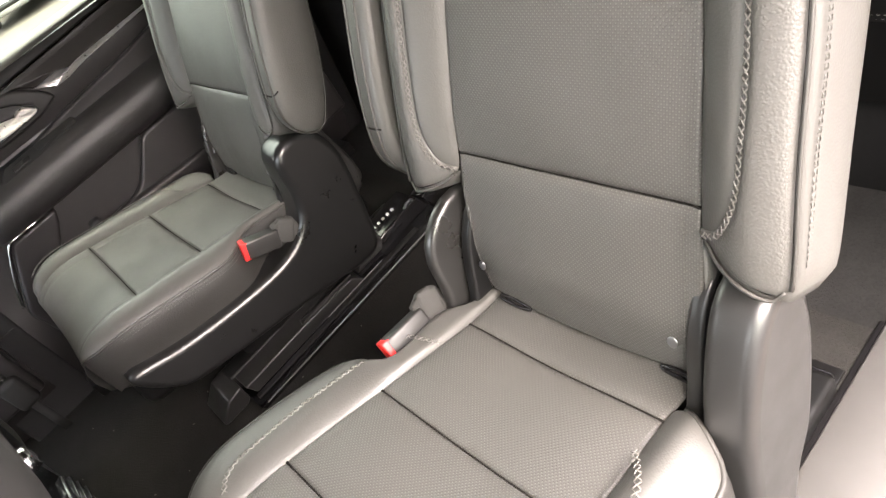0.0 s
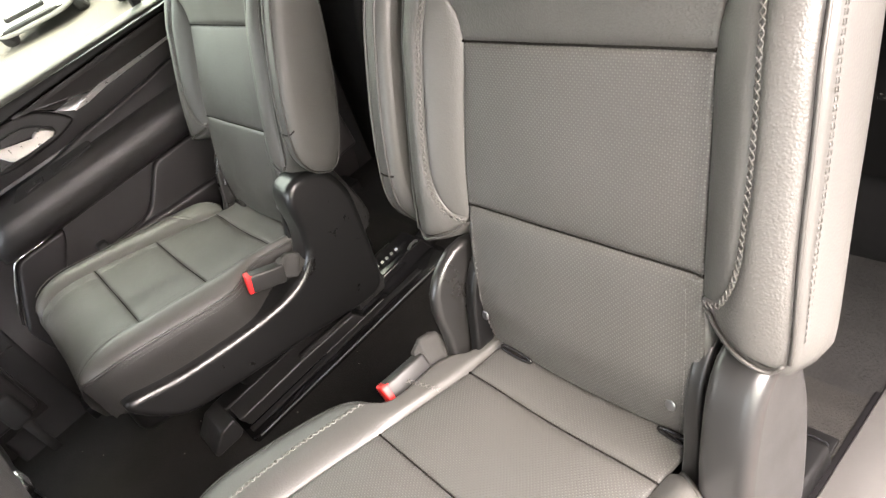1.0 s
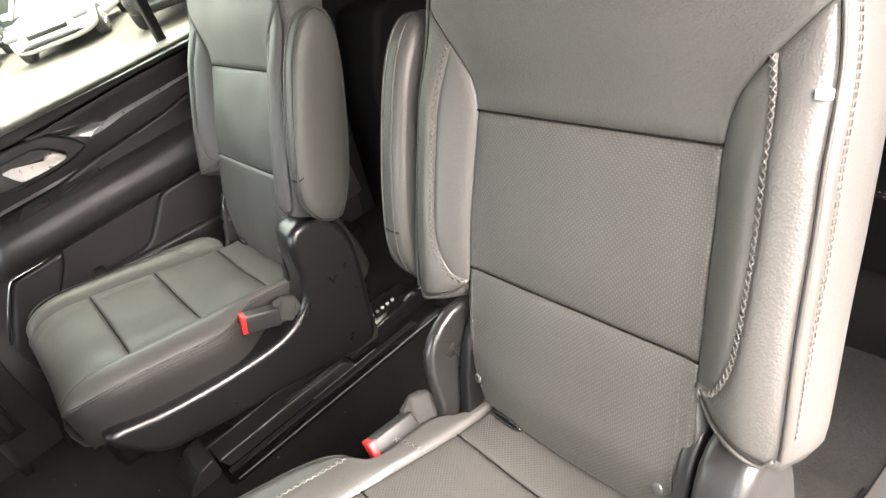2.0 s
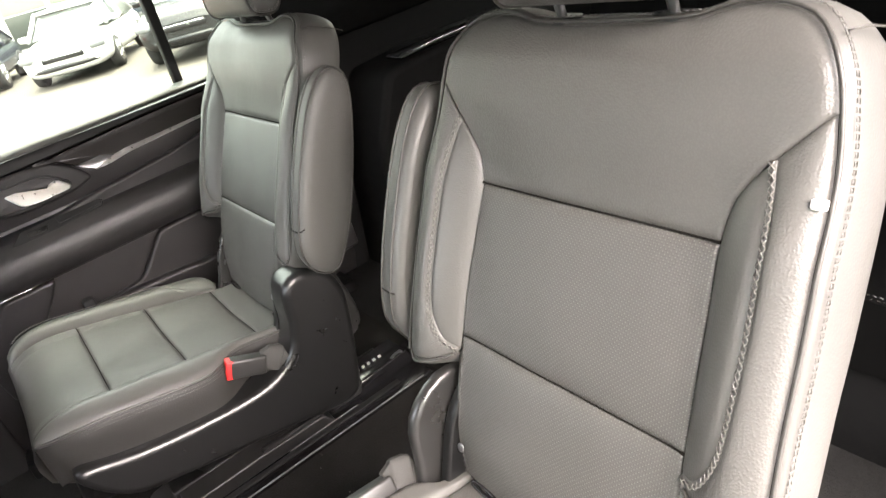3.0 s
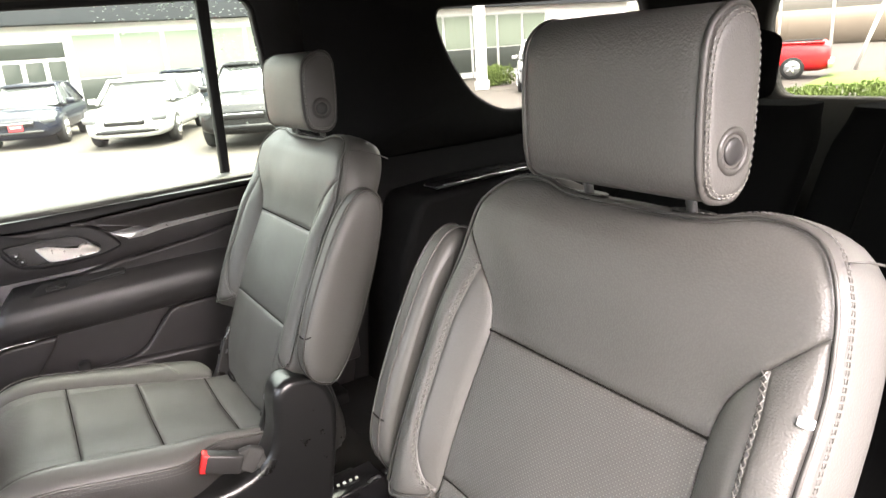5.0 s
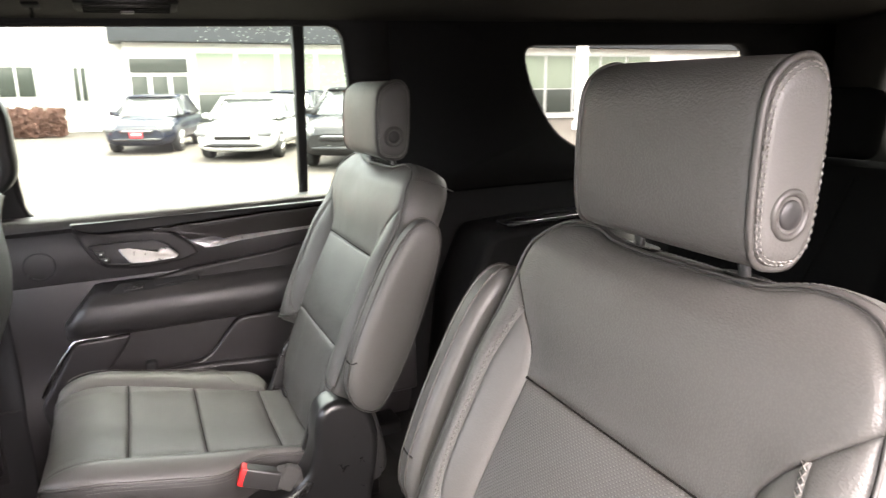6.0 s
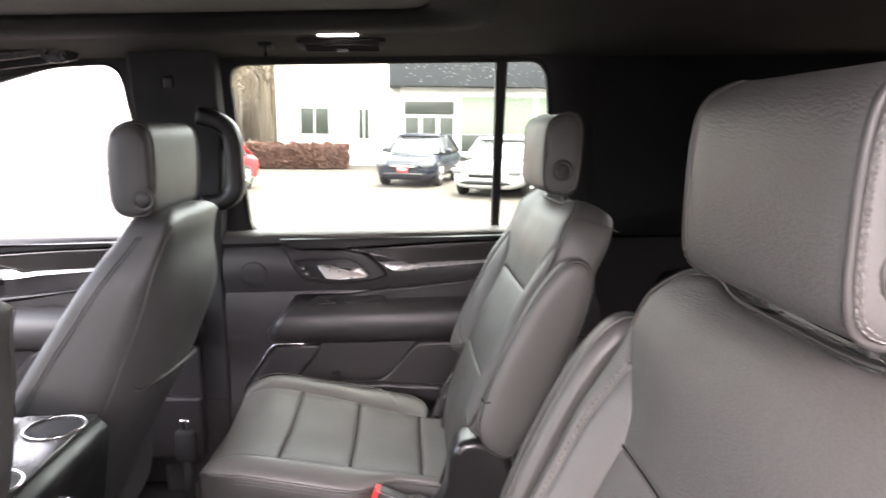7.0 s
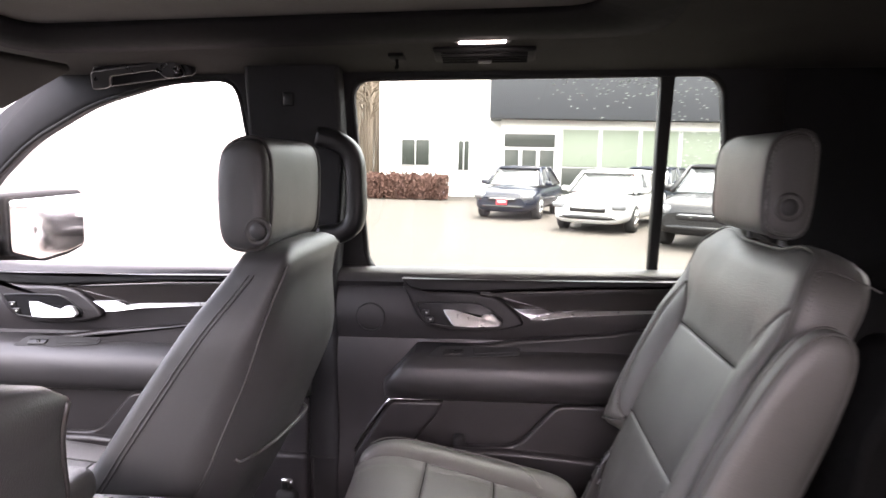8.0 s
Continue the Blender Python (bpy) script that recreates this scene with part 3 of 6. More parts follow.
def seat_cushion(seat, wl, wr, s_in):
    """The seat pad; wl and wr are its widths beyond the insert at -u and +u."""
    def roll(u, y):
        e = 0.0
        if u > 0.13:
            e = (u - 0.13) / wr
        if u < -0.13:
            e = (-0.13 - u) / wl
        lift = (0.005 if u * s_in > 0 else 0.013) * math.exp(-((e - 0.42) / 0.30) ** 2) if e > 0 else 0
        return cushion_height(u, y) + lift - 0.014 * max(0.0, e - 0.35) ** 2

    def on_pad(u, y, puff):
        return Vector((u, y, roll(u, y) + puff))

    def half(y):
        return 0.128 + 0.022 * step(0.08, 0.40, y)

    f = 0.017
    cuts = [(0.010, "rear_strip", LEATHER_PERF), (0.094 + f, "seat_insert", LEATHER_PERF), (0.217 + f, "seat_insert", LEATHER_PERF), (0.335 + f, "front_panel", LEATHER_PERF)]
    ends = [0.094 + f, 0.217 + f, 0.335 + f, 0.480]
    for (y0, name, m), y1 in zip(cuts, ends):
        a, b = line((-half(y0), y0, 0), (half(y0), y0, 0)), line((-half(y1), y1, 0), (half(y1), y1, 0))
        part(name, coons(a, b, line((-half(y0), y0, 0), (-half(y1), y1, 0)), line((half(y0), y0, 0), (half(y1), y1, 0)), on_pad, 44, 30, 0.004, 0.007, 0.005), m, seat)
    # Dark tubes draw the shadow in the seams across the pad.
    for y in ends[:-1]:
        part("cross_seam_shade", tube([on_pad(-half(y) + 2 * half(y) * i / 30, y, -0.0032) for i in range(31)], 0.0015, 6), SEAM, seat, "dark line for the shadow in the sunken seam")
    for s, w in ((-1, wl), (1, wr)):
        y0 = 0.010 if s == s_in else 0.096
        inner = curve2([(s * half(y), y) for y in (y0, 0.14, 0.24, 0.35, 0.42, 0.480)])
        front = [(0.13 + w, 0.37), (0.13 + w * 0.97, 0.412), (0.13 + w * 0.82, 0.448), (0.13 + w * 0.50, 0.474)]
        if s != s_in:
            edge = [(0.13 + w * f, y) for f, y in ((0.14, 0.092), (0.33, 0.098), (0.62, 0.110), (0.88, 0.125), (1.0, 0.146), (1.02, 0.20), (1.0, 0.30))]
        elif s > 0:
            edge = [(0.136, 0.010), (0.142, 0.060), (0.152, 0.094), (0.165, 0.108), (0.170, 0.135), (0.164, 0.168), (0.164, 0.195), (0.172, 0.209), (0.188, 0.2165), (0.206, 0.2235), (0.221, 0.238), (0.235, 0.2725), (0.243, 0.32)]
        else:
            edge = [(0.150, 0.010), (0.156, 0.10), (0.162, 0.16), (0.13 + w * 0.95, 0.22), (0.13 + w, 0.30)]
        outer = curve2([(s * u, y) for u, y in edge + front])
        e0, e1 = line((s * half(y0), y0, 0), tuple(outer(0))), line((s * half(0.48), 0.480, 0), tuple(outer(1)))
        part("seat_bolster", coons(e0, e1, inner, outer, on_pad, 24, 60, 0.0065, 0.010, 0.005), LEATHER_FINE, seat, "smooth leather seat bolster")
        lanes = ((0.153, 0.02), (0.165, 0.20), (0.182, 0.38), (0.21, 0.48), (0.26, 0.52), (0.33, 0.52), (0.39, 0.48), (0.43, 0.38), (0.455, 0.22))
        if s == s_in:
            lanes = ((0.2215, 0.37), (0.27, 0.368), (0.315, 0.365), (0.3555, 0.335), (0.3845, 0.30), (0.402, 0.22), (0.412, 0.10)) if s_in > 0 else ()
        lane = curve2([(s * (half(y) + w * f), y) for y, f in lanes]) if lanes else None
        if lane:
            part("lacing", sew(lane, lambda u, y, h: on_pad(u, y, h + 0.0092), 0.0030, 0.0070, 0.0062, 0.00060, "cross"), THREAD, seat, "pale crossed thread")
            if s == s_in:
                across = curve2([(0.165, 0.1685), (0.145, 0.160), (0.124, 0.1535)])
                part("lacing", sew(across, lambda u, y, h: on_pad(u, y, h + 0.0090), 0.0026, 0.0066, 0.0056, 0.00045, "cross"), THREAD, seat, "pale crossed thread")
        rimline = [outer(i / 60) for i in range(61)]
        part("piping", tube([on_pad(p.x, p.y, -0.004) for p in rimline], 0.0028, 6), PIPING, seat)
        skirt = []
        for f, drop in ((0.0, 0.004), (0.0022, 0.009), (0.0030, 0.034), (0.0010, 0.060), (-0.006, 0.085)):
            skirt.append([Vector((p.x + s * f, p.y, roll(p.x, p.y) - drop)) for p in rimline])
        part("side_skirt", loft(skirt, False, False), LEATHER_SKIRT_SHADE, seat, "stitched leather skirt, colour darkened for shade")
        skirt_row = curve2([(p.x, p.y) for p in rimline[18:52]])
        for drop in (0.0095, 0.0150):
            part("thread", sew(skirt_row, lambda u, y, h, drop=drop: Vector((u + s * (0.0026 + h), y, roll(u, y) - drop)), 0.0, 0.0050, 0.0035, 0.0004), THREAD_SOFT, seat)
    # front roll
    def nose(y, drop, tuck):
        return [Vector((u, y - tuck, roll(u, 0.48) - drop)) for u in np.linspace(-0.13 - wl * 0.45, 0.13 + wr * 0.45, 30)]

    part("front_skirt", loft([nose(0.477, 0.003, 0.0), nose(0.484, 0.014, 0.0), nose(0.486, 0.034, 0.0), nose(0.481, 0.060, 0.0), nose(0.465, 0.085, 0.012)], False, False), LEATHER_FINE, seat)
    part("pan", rbox((0.26 + 0.6 * (wl + wr), 0.42, 0.10), 0.02, at((wr - wl) * 0.3, 0.25, 0.315, 8)), PLASTIC, seat, "black seat pan")


def seat_base(seat, s_in, wl, wr, slim):
    """Side covers, recliner towers, stand and the inner shell."""
    w_in = wr if s_in > 0 else wl
    w_out = wl if s_in > 0 else wr
    place = lambda s: (lambda a, b, t: Vector((s * t, a, b)))
    inner = smooth_outline([(0.075, 0.500), (0.095, 0.470), (0.102, 0.415), (0.118, 0.372), (0.16, 0.352), (0.25, 0.357), (0.36, 0.369), (0.440, 0.377), (0.466, 0.362), (0.448, 0.326), (0.36, 0.298), (0.20, 0.240), (0.08, 0.19), (0.02, 0.17), (-0.02, 0.25), (-0.038, 0.42), (-0.010, 0.500), (0.035, 0.518)], 72)
    if not slim:
        inner = smooth_outline([(0.018, 0.500), (0.044, 0.500), (0.063, 0.484), (0.070, 0.452), (0.074, 0.418), (0.090, 0.381), (0.126, 0.355), (0.18, 0.347), (0.27, 0.355), (0.36, 0.371), (0.425, 0.391), (0.447, 0.392), (0.450, 0.374), (0.425, 0.333), (0.388, 0.301), (0.32, 0.283), (0.22, 0.262), (0.12, 0.240), (0.04, 0.222), (0.00, 0.235), (-0.018, 0.300), (-0.034, 0.380), (-0.038, 0.430), (-0.026, 0.472), (-0.006, 0.493)], 96)
    if slim:
        part("inner_shell", prism(inner, place(s_in), 0.158, 0.176, 0.007, 4), PLASTIC_SATIN, seat, "dark grey moulded inner side shell")
    else:
        part("inner_shell", prism(inner, place(s_in), 0.150, 0.216, 0.014, 6), PLASTIC_SHELL, seat, "black moulded inner side shell")
    outer = smooth_outline([(0.124, 0.31), (0.106, 0.40), (0.082, 0.462), (0.052, 0.508), (0.018, 0.522), (-0.004, 0.512), (-0.010, 0.485), (-0.008, 0.424), (0.016, 0.335), (0.046, 0.290), (0.074, 0.22), (0.105, 0.155), (0.17, 0.135), (0.30, 0.16), (0.43, 0.24), (0.43, 0.285), (0.30, 0.275), (0.17, 0.26)], 80)
    if not slim:
        outer = [(a - 0.045, b) for a, b in outer]
    part("outer_shell", prism(outer, place(-s_in), 0.160, 0.207 if slim else 0.176, 0.013 if slim else 0.006, 6), PLASTIC_COVER, seat, "satin grey recliner cover")
    for s in (-1, 1):
        arch = smooth_outline([(0.098, 0.34), (0.078, 0.41), (0.052, 0.47), (0.020, 0.502), (-0.02, 0.50), (-0.045, 0.46), (-0.05, 0.34)], 48)
        t0 = 0.138 if s == s_in else 0.134
        part("recliner_plate", prism(arch, place(s), t0, t0 + 0.016, 0.004, 3), PLASTIC_SATIN if s != s_in else PLASTIC, seat, "grey recliner plate")
        part("recliner_gear", prism([(a * 0.96, b - 0.006) for a, b in arch], place(s), t0 + 0.014, 0.156, 0.003, 2), SEAM, seat, "black recliner mechanism")
    arch = smooth_outline([(0.085, 0.33), (0.066, 0.41), (0.044, 0.462), (0.012, 0.492), (-0.02, 0.49), (-0.045, 0.45), (-0.05, 0.33)], 48)
    part("inner_recliner_cover", prism(arch, place(s_in), 0.150, 0.172 if slim else 0.188, 0.008, 4), PLASTIC_SATIN, seat, "dark grey arched recliner cover")
    part("stand", rbox((0.18, 0.36, 0.20), 0.02, at(-s_in * 0.05, 0.12, 0.20)), PLASTIC, seat, "black seat stand")
    for s in (-1, 1):
        part("foot", rbox((0.05, 0.50, 0.045), 0.006, at(s * 0.07 - s_in * 0.05, 0.12, 0.124)), PLASTIC, seat, "black slide foot")


def buckle(x, y, z, s, m_rot):
    """A belt buckle on a webbing strap beside a seat pad."""
    b = thing("belt_buckle", "grey seat belt buckle with a red release button beside the seat", "belt buckle", at(x, y, z) @ m_rot)
    part("housing", rbox((0.023, 0.060, 0.033), 0.004, None, 3), BUCKLE, b)
    part("release_button", rbox((0.0222, 0.012, 0.0322), 0.002, at(0, 0.0295, 0), 2), RED, b, "red release button")
    for dz in (-0.004, 0.004):
        strap = loft([[Vector((dx + dz, yy, zz + h)) for dx, h in ((-0.0012, -0.021), (0.0012, -0.021), (0.0012, 0.021), (-0.0012, 0.021))] for yy, zz in ((-0.022, 0.0), (-0.040, 0.008), (-0.056, 0.006), (-0.068, -0.012), (-0.074, -0.040), (-0.074, -0.085))])
        part("strap", strap, WEBBING, b, "grey webbing strap")
    part("sleeve", rbox((0.016, 0.030, 0.044), 0.006, at(0, -0.044, 0.006, 14), 3), WEBBING, b, "folded webbing sleeve")
    return b


def second_row_seat(m, s_in, wl, wr, slim, ku, kv, kd, raised, tall, label, group="second-row captain's chairs"):
    seat = thing("captains_chair", label, "car seat", m, group)
    global FU, FV, FD
    FU, FV, FD = ku, kv, kd
    seat_back(seat)
    FU = 1.09
    headrest(seat, BH, raised, tall=tall)
    FU, FD = 1.15, 0.76
    armrest(seat, s_in)
    FU, FV, FD = 1.0, 1.0, 1.0
    seat_cushion(seat, wl, wr, s_in)
    seat_base(seat, s_in, wl, wr, slim)
    return seat


second_row_seat(at(-0.402, -0.3145, -0.0215), 1, 0.070, 0.115, True, 1.09, 1.03, 0.70, 0.004, 1.06, "taupe leather captain's chair with perforated insert beside the open door")
second_row_seat(at(0.402, -0.3255, -0.014), -1, 0.070, 0.115, False, 1.09, 1.03, 0.68, 0.002, 0.98, "taupe leather captain's chair with perforated insert beside the closed door")
buckle(-0.221, -0.153, 0.387, 1, pose(0, 0, 0, 6, 24, 2))
buckle(0.208, -0.165, 0.376, 1, pose(0, 0, 0, 20, 0, -8))
clip = thing("tag_clip", "small white plastic clip on the seat's piped edge", "clip", at(-0.402, -0.3145, -0.0215))
part("clip_body", rbox((0.009, 0.009, 0.007), 0.0015, Matrix.Translation(B(-0.191 * 1.09, 0.207 * 1.03, 0.016)) @ pose(0, 0, 0, 24, 0, 0)), TAGWHITE, clip)

# ---- vehicle shell ----
PAINT_SHELL = plain("dark_vehicle_paint", (0.04, 0.042, 0.045), 0.25)


def struct(name, bm, material, label, category, smooth=True):
    return tagged(part(name, bm, material, None, "", False, smooth), label, category, kind="structure")


def YZ(s=1):
    return lambda a, b, t: Vector((s * t, a, b))


FLOOR = 0.09
struct("floor", rbox((1.70, 2.2, 0.04), 0.004, at(0, 0.55, FLOOR - 0.02)), CARPET, "black carpeted cabin floor", "floor")
struct("floor_rear", rbox((1.70, 1.9, 0.036), 0.004, at(0, -1.46, FLOOR - 0.018)), CARPET_GREY, "grey carpeted floor behind the second row", "floor")
struct("floor_gap", rbox((0.008, 0.62, 0.003), 0.001, at(-0.5500, -0.25, FLOOR + 0.0005)), FRAME_BLACK, "black gap between the carpet and the sill", "floor joint")
litter = bmesh.new()
for i in range(60):
    x, y = random.uniform(-0.2, 0.75), random.uniform(-0.45, 0.5)
    rbox((random.uniform(0.001, 0.004), random.uniform(0.001, 0.003), 0.001), 0, at(x, y, FLOOR + 0.0008, 0, 0, random.uniform(0, 180)), 1, litter)
tagged(part("lint", litter, LINT, None, "", False, False), "pale specks of lint on the black carpet", "lint", kind="stuff")


def rounded(pts, r=0.03, k=6):
    """Rounds the corners of a polygon."""
    out = []
    n = len(pts)
    for i in range(n):
        p, a, b = Vector(pts[i]), Vector(pts[i - 1]), Vector(pts[(i + 1) % n])
        da, db = (a - p), (b - p)
        rr = min(r, da.length * 0.45, db.length * 0.45)
        p0, p1 = p + da.normalized() * rr, p + db.normalized() * rr
        for j in range(k + 1):
            t = j / k
            q = (1 - t) ** 2 * p0 + 2 * t * (1 - t) * p + t * t * p1
            out.append((q.x, q.y))
    return out


def holed(inner, rect, x0, x1, lip=0.012, rim=None):
    """A wall plate with a rounded window hole."""
    y0, y1, z0, z1 = rect
    cy, cz = sum(p[0] for p in inner) / len(inner), sum(p[1] for p in inner) / len(inner)
    angles = sorted([math.atan2(q[1] - cz, q[0] - cy) for q in inner] + [math.atan2(b - cz, a - cy) for a in (y0, y1) for b in (z0, z1)])

    def on_inner(a, poly=inner):
        d = Vector((math.cos(a), math.sin(a)))
        for i in range(len(poly)):
            p, q = Vector(poly[i - 1]) - Vector((cy, cz)), Vector(poly[i]) - Vector((cy, cz))
            e = q - p
            det = d.x * -e.y + d.y * e.x
            if abs(det) < 1e-12:
                continue
            s = (p.x * -e.y + p.y * e.x) / det
            t = (d.x * p.y - d.y * p.x) / det
            if s > 0 and -1e-6 <= t <= 1 + 1e-6:
                return Vector((cy, cz)) + d * s
        return Vector(inner[0])

    def on_rect(a):
        if rim:
            return on_inner(a, rim)
        c, s = math.cos(a), math.sin(a)
        k = []
        if abs(c) > 1e-9:
            k.append(((y1 if c > 0 else y0) - cy) / c)
        if abs(s) > 1e-9:
            k.append(((z1 if s > 0 else z0) - cz) / s)
        k = min(k)
        return Vector((cy + c * k, cz + s * k))

    ins, outs = [on_inner(a) for a in angles], [on_rect(a) for a in angles]
    c = Vector((cy, cz))
    rings = [[Vector((x1, p.x, p.y)) for p in outs], [Vector((x0, p.x, p.y)) for p in outs]]
    soft = [p + (p - c).normalized() * lip for p in ins]
    rings += [[Vector((x0, p.x, p.y)) for p in soft], [Vector((x0 + lip * 0.5 * (1 if x1 > x0 else -1), p.x, p.y)) for p in ins], [Vector((x1, p.x, p.y)) for p in ins], [Vector((x1, p.x, p.y)) for p in outs]]
    return loft(rings, False)


REAR_WIN = rounded([(0.190, 0.722), (0.222, 1.135), (-0.543, 1.140), (-0.575, 0.732)], 0.045)
FRONT_WIN = rounded([(0.40, 0.728), (0.470, 1.140), (0.63, 1.132), (0.80, 1.085), (0.95, 1.005), (1.06, 0.905), (1.16, 0.725)], 0.05)
QUARTER_WIN = rounded([(-1.05, 1.085), (-1.08, 0.97), (-1.16, 0.84), (-1.27, 0.778), (-1.95, 0.765), (-1.90, 1.085)], 0.05)
for s, side in ((1, "right"), (-1, "left")):
    if s > 0:
        struct("wall_" + side + "_rear_door", holed(REAR_WIN, (-0.66, 0.30, 0.70, 1.20), 0.86, 0.905), PILLAR, "charcoal frame round the rear door window", "door frame")
    struct("wall_" + side + "_front_door", holed(FRONT_WIN, (0.30, 1.30, 0.70, 1.20), s * 0.86, s * 0.905, 0.012, [(0.30, 0.70), (0.30, 1.20), (0.66, 1.20), (0.82, 1.175), (0.96, 1.105), (1.075, 1.01), (1.19, 0.88), (1.31, 0.735), (1.31, 0.70)]), PILLAR, "charcoal pillar trim round the front door window", "door frame")
    # Rear shade goes into this colour, darker than the door frame trim.
    struct("wall_" + side + "_quarter", holed(QUARTER_WIN, (-2.3, -0.66, 0.70, 1.20), s * 0.86, s * 0.905), TRIM_DULL, "rear quarter window trim, colour darkened for shade", "pillar trim")
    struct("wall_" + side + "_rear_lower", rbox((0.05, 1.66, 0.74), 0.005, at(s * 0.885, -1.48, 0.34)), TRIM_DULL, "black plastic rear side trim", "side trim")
    struct("wall_" + side + "_front_lower", rbox((0.05, 1.0, 0.74), 0.005, at(s * 0.885, 0.80, 0.34)), PLASTIC, "black lower front door structure", "side trim")
struct("wall_right_middle_lower", rbox((0.05, 0.96, 0.74), 0.005, at(0.885, -0.18, 0.34)), PLASTIC, "black lower rear door structure", "side trim")
# windscreen end, tailgate end
struct("wall_front", rbox((1.80, 0.05, 0.76), 0.005, at(0, 1.34, 0.36)), PLASTIC, "black dashboard end of the cabin", "bulkhead")
REAR_GLASS = rounded([(0.640, 0.703), (0.690, 0.95), (0.64, 1.12), (-0.64, 1.12), (-0.690, 0.95), (-0.640, 0.703)], 0.06)
tail = holed(REAR_GLASS, (-0.93, 0.93, -0.04, 1.24), 0.0, 0.05)
tail.transform(Matrix.Translation((0, -2.30, 0)) @ pose(0, 0, 0, 0, 0, -90) @ Matrix.Diagonal((1, 1, 1, 1)))
struct("wall_tailgate", tail, HEADLINER, "dark tailgate trim round the rear window", "tailgate")


def pane(name, outline, x, m, label, cat="window"):
    bm = bmesh.new()
    vs = [bm.verts.new((x, a, b)) for a, b in outline]
    bm.faces.new(vs)
    ob = struct(name, bm, m, label, cat, False)
    return ob


pane("window_1", REAR_WIN, 0.893, GLASS_TINT, "tinted rear door window with dried water drops")
pane("window_2", FRONT_WIN, 0.893, GLASS_CLEAR, "clear front passenger window")
pane("window_3", QUARTER_WIN, 0.893, GLASS_PRIVACY, "tinted rear quarter window")
pane("window_4", FRONT_WIN, -0.893, GLASS_CLEAR, "clear driver's window")
pane("window_5", QUARTER_WIN, -0.893, GLASS_PRIVACY, "tinted rear quarter window")
rear_pane = pane("window_6", REAR_GLASS, 0.0, GLASS_PRIVACY, "tinted tailgate window")
rear_pane.matrix_world = Matrix.Translation((0, -2.325, 0)) @ pose(0, 0, 0, 0, 0, -90)

screen = bmesh.new()
for x, y, z in ((-0.86, 1.315, 0.735), (0.86, 1.315, 0.735), (0.86, 0.87, 1.165), (0.0, 0.87, 1.235), (-0.86, 0.87, 1.165)):
    screen.verts.new((x, y, z))
screen.faces.new(screen.verts[:])
struct("windscreen", screen, GLASS_SCREEN, "shaded windscreen", "window", False)

# headliner: a shallow vault along the cabin
VAULT = [(0.90, 1.142), (0.84, 1.150), (0.76, 1.160), (0.66, 1.175), (0.58, 1.186), (0.50, 1.196), (0.30, 1.214), (0.0, 1.224)]
_v = spline([(x, z, 0) for x, z in VAULT + [(-x, z) for x, z in reversed(VAULT[:-1])]])


def vault_z(x):
    lo, hi = 0.0, 1.0
    for _ in range(40):
        mid = (lo + hi) / 2
        if _v(mid).x > x:
            lo = mid
        else:
            hi = mid
    return _v(lo).y


def vault_strip(x0, x1, y0, y1, drop, thick, n=10, ny=12, lean=0.0):
    rings = []
    for j in range(ny + 1):
        y = y0 + (y1 - y0) * j / ny
        xs = [x0 + (x1 - x0) * i / n + lean * (y + 0.36) for i in range(n + 1)]
        low = [Vector((x, y, vault_z(x) - drop)) for x in xs]
        rings.append(low + [Vector((p.x, p.y, p.z + thick)) for p in reversed(low)])
    return loft(rings, True)


SR = 0.625
struct("ceiling", vault_strip(-0.90, 0.90, -2.34, 0.865, 0, 0.03, 40), HEADLINER, "charcoal headliner of the cabin", "headliner")
struct("roof", vault_strip(-0.93, 0.93, -2.36, 0.90, -0.06, 0.05, 20), PLASTIC, "roof panel of the vehicle", "roof")
shade = thing("sunroof", "closed sunroof with a dark frame and a charcoal shade", "sunroof")
part("shade", vault_strip(-0.56, 0.56, -0.31, 0.79, 0.003, 0.004, 24), SHADE, shade, "charcoal fabric shade")


def vault_loop(corners, r, drop, m=10):
    pts = rounded(corners, r)
    out = []
    for i, p in enumerate(pts):
        q = pts[(i + 1) % len(pts)]
        for j in range(m):
            x, y = p[0] + (q[0] - p[0]) * j / m, p[1] + (q[1] - p[1]) * j / m
            out.append(Vector((x, y, vault_z(x) - drop)))
    return out


OUTER = [(-SR, -0.372), (SR, -0.372), (SR + 0.060, 0.83), (-SR - 0.060, 0.83)]
INNER = [(-0.490, -0.245), (0.490, -0.245), (0.535, 0.71), (-0.535, 0.71)]
part("frame", loft([vault_loop(OUTER, 0.10, -0.002), vault_loop(OUTER, 0.10, 0.006), vault_loop([(x * 0.985, y * 0.99) for x, y in OUTER], 0.095, 0.011), vault_loop(INNER, 0.06, 0.012), vault_loop(INNER, 0.06, -0.002)], False), FRAME_BLACK, shade, "dark frame with rounded corners")


def on_vault(x, y, drop=0.0):
    dz = (vault_z(x + 0.01) - vault_z(x - 0.01)) / 0.02
    return Matrix.Translation((x, y, vault_z(x) - drop)) @ pose(0, 0, 0, 0, -math.degrees(math.atan(dz)), 0)


lamp_t = thing("reading_lamp", "small oblong ceiling lamp, lit, beside the air vent", "ceiling lamp", on_vault(0.642, -0.062, 0.003))
part("bezel", rbox((0.034, 0.100, 0.008), 0.004), PLASTIC, lamp_t)
lens = Mat("lit_lens", (0.9, 0.9, 0.88), 0.3)
lens.b.inputs["Emission Color"].default_value = (1, 0.97, 0.9, 1)
lens.b.inputs["Emission Strength"].default_value = 3.0
part("lens", rbox((0.020, 0.082, 0.006), 0.003, at(0, 0, -0.004)), lens.m, lamp_t, "pale lit lens")
